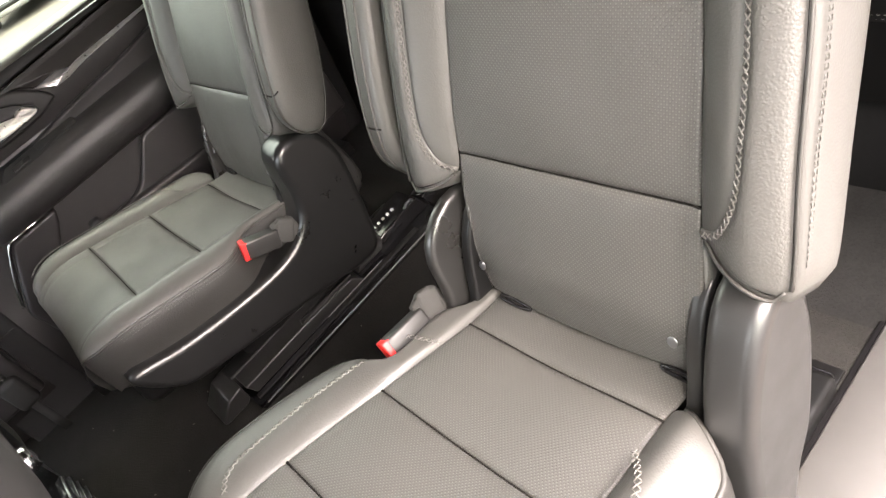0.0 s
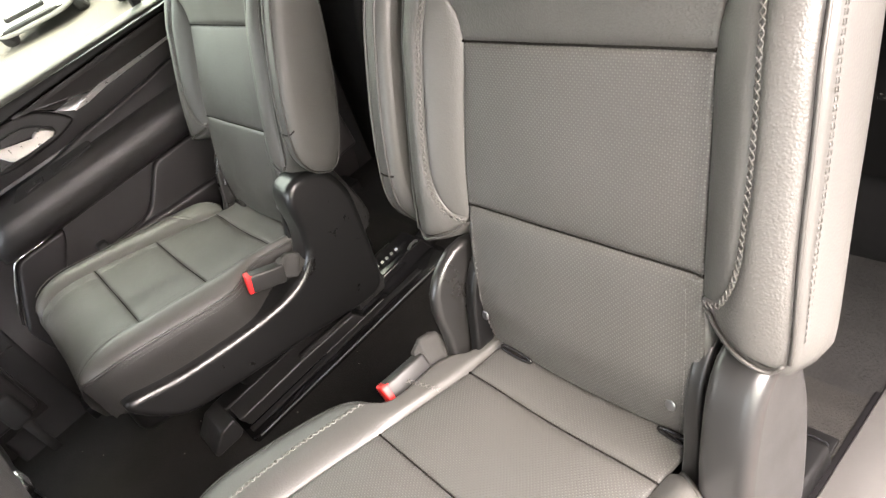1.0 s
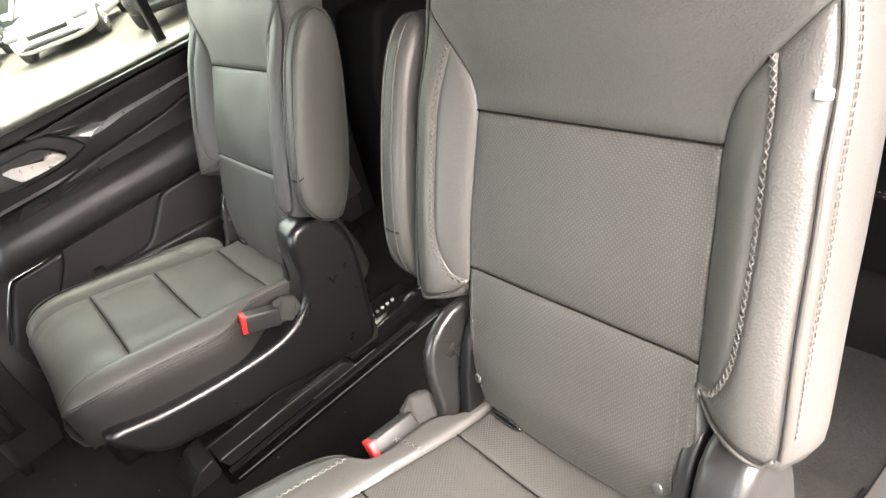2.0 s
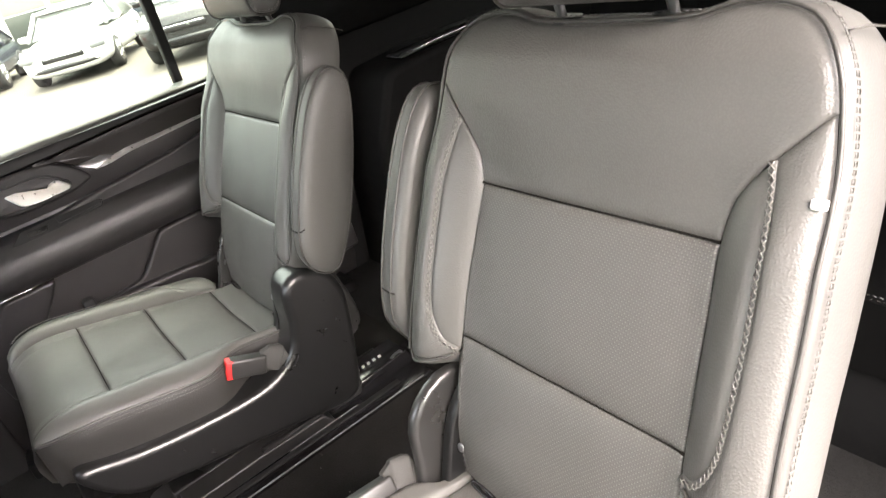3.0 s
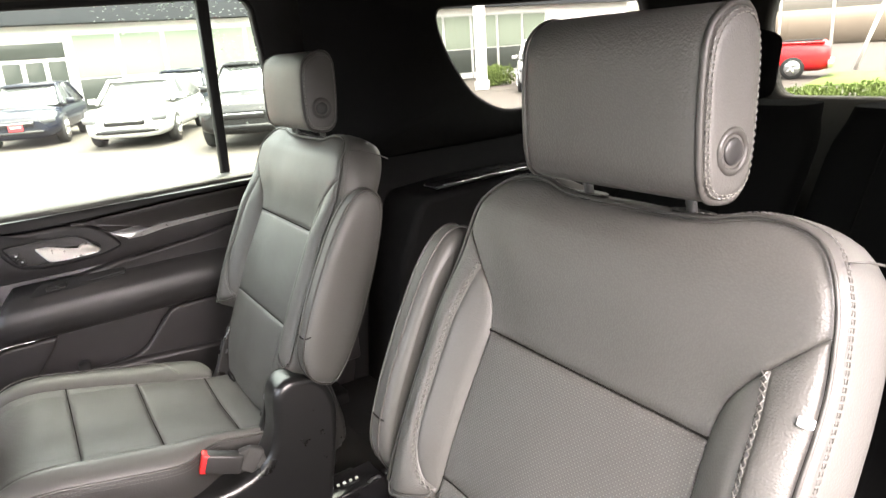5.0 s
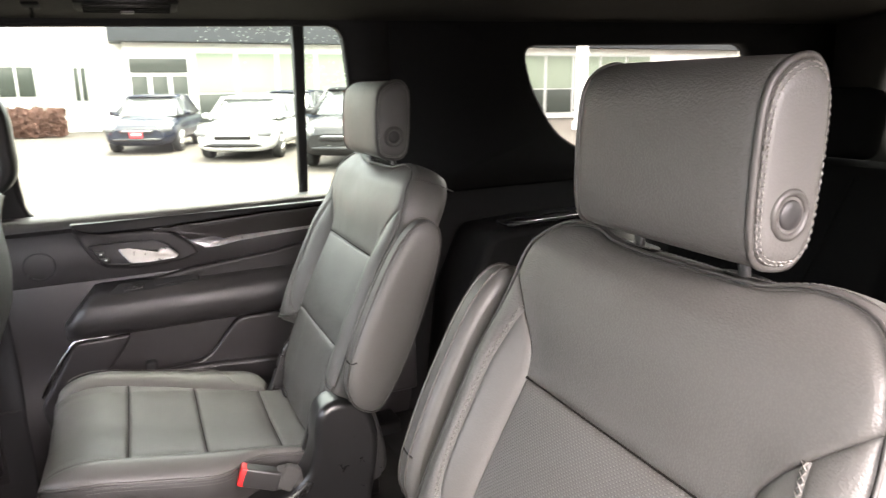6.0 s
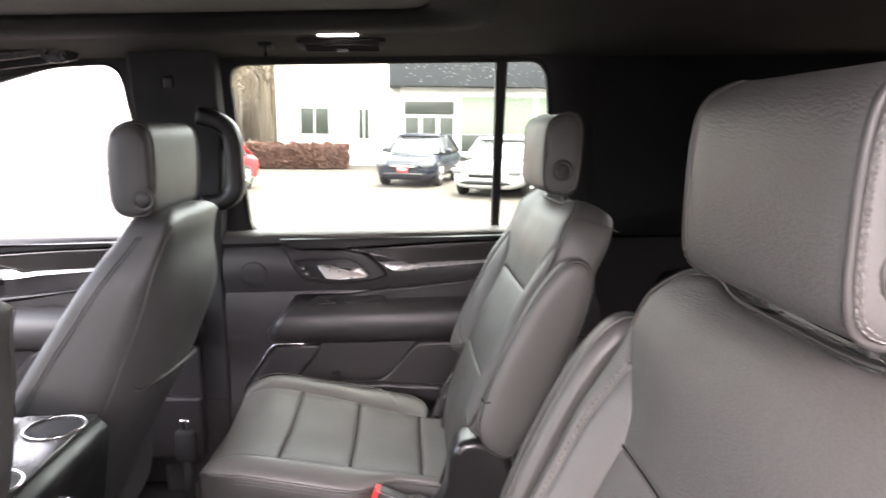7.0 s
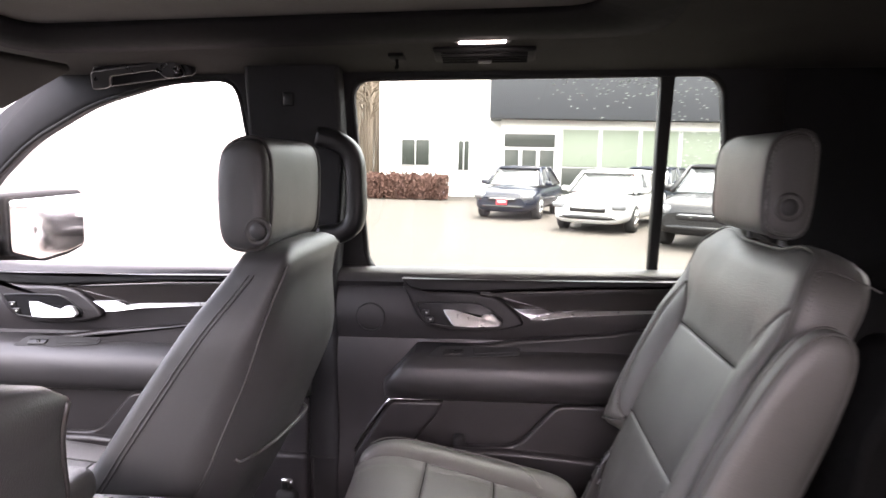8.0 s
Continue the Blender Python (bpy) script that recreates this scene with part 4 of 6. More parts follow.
vent = thing("ceiling_vent", "black slatted air vent in the headliner over the door", "air vent", on_vault(0.728, -0.064, 0.004))
part("frame", rbox((0.070, 0.190, 0.010), 0.005), TRIM_DULL, vent)
for i in range(4):
    part("slat", rbox((0.006, 0.160, 0.008), 0.002, at(-0.022 + 0.0145 * i, 0, -0.006, 0, 25)), TRIM_DULL, vent)
part("vane_tab", rbox((0.012, 0.024, 0.006), 0.002, at(0.005, 0, -0.012)), BUCKLE, vent, "small grey vane tab")
hook = thing("coat_hook", "small black coat hook in the headliner", "coat hook", on_vault(0.745, 0.104, 0.002))
part("base", rbox((0.04, 0.030, 0.008), 0.003), TRIM_DULL, hook)
part("prong", tube([(0.0, 0, -0.004), (0.006, 0, -0.016), (-0.006, 0, -0.022)], 0.004, 8), TRIM_DULL, hook)


def grab_handle(y, label):
    g = thing("grab_handle", label, "grab handle", at(0.800, y, 1.144, -7, -30, 0))
    plate = rounded([(-0.108, 0.004), (-0.092, 0.030), (0.092, 0.030), (0.118, -0.022), (-0.118, -0.022)], 0.014)
    part("recess", prism(plate, YZ(), -0.004, 0.020, 0.004, 2), PLASTIC, g, "black recess")
    bar = rounded([(-0.100, -0.018), (-0.094, 0.022), (0.094, 0.022), (0.108, -0.018), (0.068, -0.020), (0.058, 0.004), (-0.048, 0.004), (-0.060, -0.016)], 0.010)
    part("bar", prism(bar, YZ(), -0.018, -0.002, 0.004, 3), PLASTIC_SATIN, g, "dark moulded bar")
    return g


grab_handle(0.650, "black folding grab handle over the front door")

# ---- right rear door panel ----
def door_panel(name, y0, y1, label, back=0.0):
    d = thing(name, label, "car door", at(0, y0, 0), "door panels")
    L = y1 - y0
    K = L - back

    def loft_y(prof, ys, warp=lambda t, p: p):
        rings = []
        for j, y in enumerate(ys):
            rings.append([Vector((warp(y, p)[0], y, warp(y, p)[1])) for p in prof])
        return loft(rings, True)

    ys = [L * i / 20 for i in range(21)]
    flat_edges(part("sill_cap", loft_y([(0.862, 0.738), (0.838, 0.737), (0.818, 0.728), (0.812, 0.712), (0.820, 0.702), (0.862, 0.702)], ys), DOORSKIN, d, "soft black window sill cap"), 50)
    flat_edges(part("upper_skin", loft_y([(0.862, 0.702), (0.822, 0.702), (0.806, 0.672), (0.804, 0.63), (0.812, 0.592), (0.862, 0.592)], ys), DOORSKIN, d, "soft black trim band"), 50)
    flat_edges(part("middle_skin", loft_y([(0.862, 0.593), (0.813, 0.593), (0.802, 0.55), (0.806, 0.48), (0.862, 0.48)], ys), DOORSKIN, d, "soft black panel"), 50)
    flat_edges(part("lower_skin", loft_y([(0.862, 0.481), (0.806, 0.481), (0.812, 0.40), (0.806, 0.345), (0.792, 0.30), (0.80, 0.16), (0.83, 0.10), (0.862, 0.10)], ys), DOORSKIN, d, "black moulded lower panel"), 50)
    # armrest pad, rounded and rising at its front end
    arm = [(0.806, 0.468), (0.778, 0.470), (0.757, 0.480), (0.746, 0.500), (0.744, 0.522), (0.748, 0.545), (0.758, 0.558), (0.775, 0.567), (0.806, 0.586)]
    n = len(arm)
    rings = []
    for y in [(L - 0.21) * i / 12 for i in range(13)] + [L - 0.20 + 0.01 * i for i in range(10)] + [L - 0.102]:
        e = 0.25 + 0.75 * math.sqrt(max(0.0, 1 - max(0.0, (y - (L - 0.145)) / 0.044) ** 2))
        top = 0.486 + 0.105 * min(1.0, max(0.0, (L - 0.098 - y) / 0.092))
        rings.append([Vector((0.808 + (x - 0.808) * e, y, min(z, top + 0.002 * i))) for i, (x, z) in enumerate(arm)])
    a = part("armrest", loft(rings, True), ARMPAD, d, "padded stitched armrest")
    q = [Vector((0.7512, (L - 0.33) * i / 40, 0.538)) for i in range(41)]
    row = spline([(p.y, p.z, 0) for p in q])
    part("thread", sew(row, lambda y, z, h: Vector((0.7485 - h, y, z)), 0, 0.006, 0.004, 0.0005), THREAD, a)
    def yy(pts):
        return [(K - 0.245 + a, b) for a, b in pts]

    tail = 0.245 - K

    def arm_top(a, b, t):
        """Along the sloping top of the armrest."""
        return Vector((0.8055 - (0.588 - b) * 1.12 - t * 0.7, a, b + t * 0.7))

    recess = rounded(yy([(0.052, 0.562), (0.026, 0.580), (-0.142, 0.583), (-0.141, 0.567), (-0.041, 0.560), (0.041, 0.558)]), 0.006)
    cup = part("pull_cup", prism(recess, arm_top, 0.0, 0.006, 0.002, 2), RUBBER, d, "black pull cup with switch")
    part("window_switch", prism(rounded(yy([(0.016, 0.572), (-0.026, 0.573), (-0.022, 0.564), (0.018, 0.563)]), 0.003), arm_top, 0.005, 0.009, 0.002, 2), PLASTIC, cup, "small window switch")
    part("switch_mark", prism(yy([(-0.002, 0.570), (-0.010, 0.570), (-0.010, 0.567), (-0.002, 0.567)]), arm_top, 0.0095, 0.0108, 0.0, 1), BUCKLE, cup, "pale bar on the switch")
    part("pull_lip", prism(rounded(yy([(-0.044, 0.579), (-0.138, 0.581), (-0.138, 0.570), (-0.046, 0.566)]), 0.004), arm_top, 0.0045, 0.0075, 0.0015, 2), RUBBER, cup, "black grip lip")
    # the fold that rises along the door over the armrest
    fold = rounded(yy([(0.054, 0.560), (0.030, 0.5745), (-0.026, 0.582), (-0.142, 0.598), (-0.31, 0.613), (-0.415, 0.629), (tail, 0.652), (tail, 0.560)]), 0.008)
    part("fold_panel", prism(fold, YZ(), 0.789, 0.812, 0.006, 3), DOORSKIN, d, "soft panel with a rising fold")
    # polished wood band
    wood = rounded(yy([(-0.052, 0.691), (-0.120, 0.699), (-0.300, 0.708), (tail, 0.714), (tail, 0.660), (-0.235, 0.652), (-0.165, 0.646), (-0.128, 0.664), (-0.100, 0.684)]), 0.006)
    part("wood_band", prism(wood, lambda a, b, t: Vector((t - 0.10 * (0.705 - b) * (b > 0.68), a, b)), 0.794, 0.812, 0.004, 3), WOODTRIM, d, "polished dark wood band")
    # handle surround, cup, lever and lock buttons
    o = rounded(yy([(0.105, 0.716), (0.090, 0.684), (0.076, 0.650), (0.054, 0.624), (0.009, 0.614), (-0.053, 0.613), (-0.108, 0.617), (-0.150, 0.630), (-0.136, 0.652), (-0.114, 0.672), (-0.087, 0.689), (-0.039, 0.695), (0.029, 0.695), (0.080, 0.700)]), 0.014)
    part("handle_bezel", prism(o, YZ(), 0.788, 0.812, 0.007, 4), DOORSKIN, d, "soft black handle surround")
    hollow = rounded(yy([(0.076, 0.674), (0.048, 0.630), (-0.005, 0.623), (-0.101, 0.629), (-0.104, 0.640), (-0.076, 0.665), (-0.053, 0.675), (0.029, 0.676)]), 0.010)
    cup = part("handle_cup", prism(hollow, YZ(), 0.7872, 0.80, 0.0, 1), PLASTIC_GLOSS, d, "gloss black cup")
    part("cup_rim", tube([(0.7875, a, b) for a, b in hollow], 0.0022, 6, True), PLASTIC, cup, "rounded rim of the cup")
    blade = rounded(yy([(0.024, 0.667), (0.006, 0.666), (-0.012, 0.654), (-0.040, 0.644), (-0.056, 0.641), (-0.066, 0.652), (-0.084, 0.653), (-0.104, 0.637), (-0.096, 0.631), (-0.040, 0.629), (-0.004, 0.631), (0.010, 0.648)]), 0.006)
    part("door_handle", prism(blade, lambda a, b, t: Vector((t + (b - 0.64) * 0.85, a, b)), 0.770, 0.783, 0.004, 4), BRIGHT_TRIM, d, "bright chrome lever")
    for b0 in (0.654, 0.640):
        lock = part("lock_switch", rbox((0.005, 0.016, 0.011), 0.002, at(0.7855, K - 0.245 + 0.054 - 0.6 * (0.654 - b0), b0)), PLASTIC_SATIN, d, "lock button")
        part("lock_mark", rbox((0.001, 0.004, 0.003), 0.0, at(0.7826, K - 0.245 + 0.052 - 0.6 * (0.654 - b0), b0)), TAGWHITE, lock)
    # bright spear in two facets
    part("spear_facet", prism(yy([(-0.128, 0.663), (-0.182, 0.665), (-0.206, 0.657), (-0.162, 0.645)]), lambda a, b, t: Vector((t + (b - 0.655) * 0.5, a, b)), 0.783, 0.800, 0.001, 2), STEEL, d, "darker facet of the spear")
    spear = yy([(-0.160, 0.6445), (-0.184, 0.653), (-0.232, 0.6595), (-0.43, 0.6655), (tail, 0.672), (tail, 0.668), (-0.43, 0.6605), (-0.240, 0.651), (-0.190, 0.6445)])
    part("chrome_strip", prism(spear, lambda a, b, t: Vector((t + (b - 0.652) * 0.8, a, b)), 0.781, 0.800, 0.001, 2), BRIGHT_TRIM, d, "satin chrome spear")
    wing = rounded(yy([(0.106, 0.7225), (0.088, 0.703), (0.060, 0.698), (-0.04, 0.697), (-0.12, 0.701), (-0.30, 0.710), (tail, 0.717), (tail, 0.725), (-0.30, 0.722), (-0.10, 0.719)]), 0.005)
    part("wing_trim", prism(wing, YZ(), 0.792, 0.822, 0.004, 3), PLASTIC, d, "black curved trim under the sill")
    # speaker
    part("tweeter_ring", ring_band((0.8055, K - 0.072, 0.6375), (-1, 0, 0), 0.030, 0.0022), PLASTIC, d, "tweeter ring")
    part("tweeter", disc((0.809, K - 0.072, 0.6375), (-1, 0, 0), 0.0275, 0.003), DOORSKIN, d, "round tweeter grille")
    # chrome hook on the pocket and the pocket itself
    c = spline([(0.800, K - 0.035, 0.345), (0.790, K - 0.060, 0.390), (0.781, K - 0.098, 0.446), (0.777, K - 0.117, 0.468), (0.777, K - 0.140, 0.471), (0.777, K - 0.188, 0.470)])
    part("chrome_hook", tube([c(i / 30) for i in range(31)], lambda t: 0.0022 + 0.0030 * math.sin(math.pi * min(1.0, 0.15 + t)), 8), CHROME, d, "satin chrome hook trim")
    o = rounded(yy([(0.212, 0.33), (0.128, 0.466), (0.014, 0.466), (0.028, 0.440), (0.070, 0.388), (0.105, 0.330), (0.120, 0.270), (0.200, 0.255)]), 0.014)
    part("pocket_cheek", prism(o, YZ(), 0.779, 0.815, 0.008, 4), DOORSKIN, d, "black pocket cheek")
    part("pocket_back", prism(rounded(yy([(0.10, 0.470), (-0.24, 0.470), (-0.24, 0.30), (0.10, 0.30)]), 0.01), YZ(), 0.800, 0.812, 0.003, 2), DOORSKIN, d, "soft panel behind the pocket")
    o = rounded(yy([(-0.004, 0.376), (-0.120, 0.380), (-0.146, 0.392), (-0.172, 0.420), (-0.210, 0.464), (-0.226, 0.470), (tail, 0.472), (tail, 0.26), (-0.004, 0.26)]), 0.012)
    part("pocket_front", prism(o, YZ(), 0.764, 0.782, 0.007, 4), DOORSKIN, d, "moulded map pocket")
    o = rounded(yy([(0.0, 0.376), (-0.12, 0.376), (-0.30, 0.362), (tail, 0.352), (tail, 0.20), (0.0, 0.20)]), 0.012)
    part("pocket_ledge", prism(o, YZ(), 0.748, 0.775, 0.010, 4), DOORSKIN, d, "rounded lower ledge of the pocket")
    part("bin_stop", rbox((0.030, 0.026, 0.034), 0.008, at(0.782, K - 0.262, 0.378, 0, 0, 0), 3), RUBBER, d, "black rubber stop")
    part("speaker_grille", disc((0.80, L * 0.5, 0.22), (-1, 0, 0), 0.075, 0.006, 32), PLASTIC_GLOSS, d, "round door speaker grille")
    return d


rear_door = door_panel("door_1", -0.655, 0.245, "closed rear door with padded armrest and chrome handle")
front_door = door_panel("door_2", 0.30, 1.28, "closed front passenger door with chrome handle and armrest", 0.132)
front_door.location = (0, 0.30, 0)
divider = struct("window_divider", prism([(-0.427, 0.715), (-0.409, 0.715), (-0.421, 1.15), (-0.449, 1.15)], YZ(), 0.868, 0.898, 0.003, 2), RUBBER, "black upright bar dividing the door window", "window bar")
struct("window_seal", tube([(0.868, a, b) for a, b in REAR_WIN], 0.006, 6, True), RUBBER, "black rubber seal of the rear door window", "window seal")
struct("window_seal_front", tube([(0.868, a, b) for a, b in FRONT_WIN], 0.006, 6, True), RUBBER, "black rubber seal of the front window", "window seal")
# B pillar
ANC = (0.745, 0.342, 0.235)
struct("b_pillar", prism(rounded([(0.245, 0.0), (0.245, 0.70), (0.225, 0.95), (0.235, 1.17), (0.43, 1.17), (0.41, 0.70), (0.42, 0.0)], 0.02), YZ(), 0.80, 0.862, 0.010, 3), PILLAR, "charcoal centre pillar trim", "pillar trim")
pg = thing("pillar_handle", "black upright grab handle on the centre pillar", "grab handle", at(0, 0, 0))
c = spline([(0.0, 0.275, 1.012), (0.0, 0.240, 1.004), (0.0, 0.212, 0.984), (0.0, 0.2005, 0.955), (0.0, 0.199, 0.905), (0.0, 0.199, 0.862), (0.0, 0.206, 0.834), (0.0, 0.232, 0.815), (0.0, 0.275, 0.810)])
rings = []
for i in range(41):
    p, run = c(i / 40), (c(min(1, i / 40 + 0.01)) - c(max(0, i / 40 - 0.01))).normalized()
    side = run.cross(Vector((1, 0, 0)))
    rings.append([Vector((0.800, p.y, p.z)) + Vector((1, 0, 0)) * 0.024 * math.copysign(abs(math.cos(a)) ** 0.7, math.cos(a)) + side * 0.021 * math.copysign(abs(math.sin(a)) ** 0.7, math.sin(a)) for a in [2 * math.pi * k / 20 for k in range(20)]])
part("bar", loft(rings, True), PLASTIC, pg, "black moulded bar")
belt_cap = thing("belt_guide_cover", "small square cover on the centre pillar", "cover", at(0.798, 0.336, 1.088))
part("cover", rbox((0.006, 0.022, 0.028), 0.003), PLASTIC, belt_cap)
belt = thing("seat_belt", "black seat belt anchor with chrome tongue on the centre pillar", "seat belt", at(0.0, 0.0, 0.0))
part("anchor_cover", rbox((0.030, 0.050, 0.080), 0.012, at(ANC[0], ANC[1], ANC[2]), 3), RUBBER, belt, "black moulded anchor cover")
part("tongue", rbox((0.012, 0.026, 0.030), 0.005, at(ANC[0], ANC[1], ANC[2] + 0.052), 2), CHROME, belt, "chrome belt tongue")
part("webbing", loft([[Vector((ANC[0] + dx, ANC[1] + dy, z)) for dx, dy in ((-0.001, -0.010), (0.001, -0.010), (0.001, 0.010), (-0.001, 0.010))] for z in (ANC[2] - 0.14, ANC[2] - 0.08, ANC[2] - 0.03)]), RUBBER, belt, "black webbing")
struct("pillar_joint", rbox((0.004, 0.150, 0.004), 0.001, at(0.7985, 0.330, 0.326)), RUBBER, "thin joint line across the centre pillar trim", "trim joint")
# left side of the door opening
struct("left_b_pillar", prism(rounded([(0.36, 0.0), (0.36, 0.70), (0.33, 1.17), (0.46, 1.17), (0.46, 0.0)], 0.02), YZ(-1), 0.80, 0.90, 0.010, 3), PILLAR, "charcoal centre pillar at the open door", "pillar trim")
struct("left_header", rbox((0.05, 1.10, 0.05), 0.01, at(-0.885, -0.16, 1.175)), PILLAR, "header over the open door", "door frame")
struct("left_c_pillar", prism(rounded([(-0.66, 0.0), (-0.60, 0.30), (-0.62, 0.70), (-0.70, 1.17), (-0.86, 1.17), (-0.90, 0.0)], 0.02), YZ(-1), 0.80, 0.90, 0.010, 3), PILLAR, "charcoal rear pillar at the open door", "pillar trim")
sill = []
for y in np.linspace(-1.0, 0.42, 24):
    up = 0.03 * step(-0.6, -1.0, y)
    sill.append([Vector((x, y, z + (up if z > 0 else 0))) for x, z in ((-0.553, -0.01), (-0.5535, 0.092), (-0.556, 0.095), (-0.66, 0.104), (-0.70, 0.108), (-0.715, 0.122), (-0.735, 0.124), (-0.76, 0.10), (-0.85, 0.075), (-0.90, 0.03), (-0.90, -0.2), (-0.60, -0.2))])
struct("door_sill", loft(sill, True), PLASTIC_TRIM, "light grey plastic door sill at the open door", "door sill")

# floor track beside the far seat
track = thing("seat_track", "black seat slide track with bright edges on the carpet", "seat track", at(0, 0, FLOOR))
part("base_strip", prism([(0.024, 0.0), (0.030, 0.010), (-0.50, 0.012), (-0.52, 0.0)], YZ(), 0.262, 0.400, 0.003, 2), PLASTIC_GLOSS, track, "black base strip")
part("bright_edge", rbox((0.0014, 0.50, 0.003), 0.0005, at(0.2615, -0.235, 0.0105)), EDGE, track, "thin bright edge")
part("channel", rbox((0.014, 0.46, 0.004), 0.001, at(0.290, -0.21, 0.0135)), RUBBER, track, "dark slide channel")
part("channel_edge", rbox((0.0009, 0.16, 0.002), 0.0003, at(0.2985, -0.26, 0.016)), EDGE, track, "thin bright edge")
cover = part("top_cover", prism(rounded([(0.014, 0.010), (0.024, 0.038), (-0.13, 0.040), (-0.27, 0.036), (-0.29, 0.010)], 0.004), YZ(), 0.305, 0.392, 0.004, 3), PLASTIC_COVER_DARK, track, "satin black cover")
part("notch", prism([(-0.135, 0.0405), (-0.265, 0.0385), (-0.272, 0.0395), (-0.140, 0.0435)], YZ(), 0.3085, 0.322, 0.001, 1), RUBBER, cover, "sunken notch in the cover")
part("notch_edge", tube([(0.306, -0.262, 0.040), (0.306, -0.150, 0.043), (0.324, -0.138, 0.043), (0.330, -0.262, 0.041)], 0.0012, 5), BUCKLE, cover, "thin grey edge")
part("end_cap", prism(rounded([(0.030, 0.010), (0.030, 0.044), (0.062, 0.040), (0.098, 0.010), (0.094, 0.002), (0.040, 0.002)], 0.004), YZ(), 0.312, 0.404, 0.004, 3), PLASTIC_COVER_DARK, track, "folded black end cap")
part("release_lever", prism(rounded([(-0.285, 0.030), (-0.300, 0.052), (-0.355, 0.064), (-0.372, 0.058), (-0.360, 0.030)], 0.006), YZ(), 0.304, 0.338, 0.004, 3), PLASTIC_COVER, track, "grey release lever")
latch = part("latch", prism(rounded([(-0.360, 0.010), (-0.364, 0.044), (-0.49, 0.050), (-0.505, 0.010)], 0.004), YZ(), 0.318, 0.392, 0.004, 2), PLASTIC_GLOSS, track, "gloss black latch housing")
for i in range(5):
    part("tooth", rbox((0.006, 0.007, 0.005), 0.0015, at(0.352, -0.385 - 0.014 * i, 0.0495)), TAGWHITE, latch, "bright latch tooth")
part("latch_hook", tube([(0.326, -0.452, 0.044), (0.318, -0.462, 0.056), (0.318, -0.476, 0.056), (0.326, -0.484, 0.044)], 0.003, 6), STEEL, latch, "bare steel hook")
part("latch_block", rbox((0.04, 0.05, 0.034), 0.006, at(0.352, -0.525, 0.018, 0, 0, 12)), PLASTIC_GLOSS, track, "gloss black latch block")

# carpet edge trim by the far door
struct("scuff_plate", prism([(-0.60, 0.06), (-0.60, 0.12), (0.25, 0.125), (0.25, 0.06)], YZ(), 0.74, 0.86, 0.006, 2), PLASTIC, "black door scuff plate", "sill trim")

# ---- front seats ----
FR = radians(3)


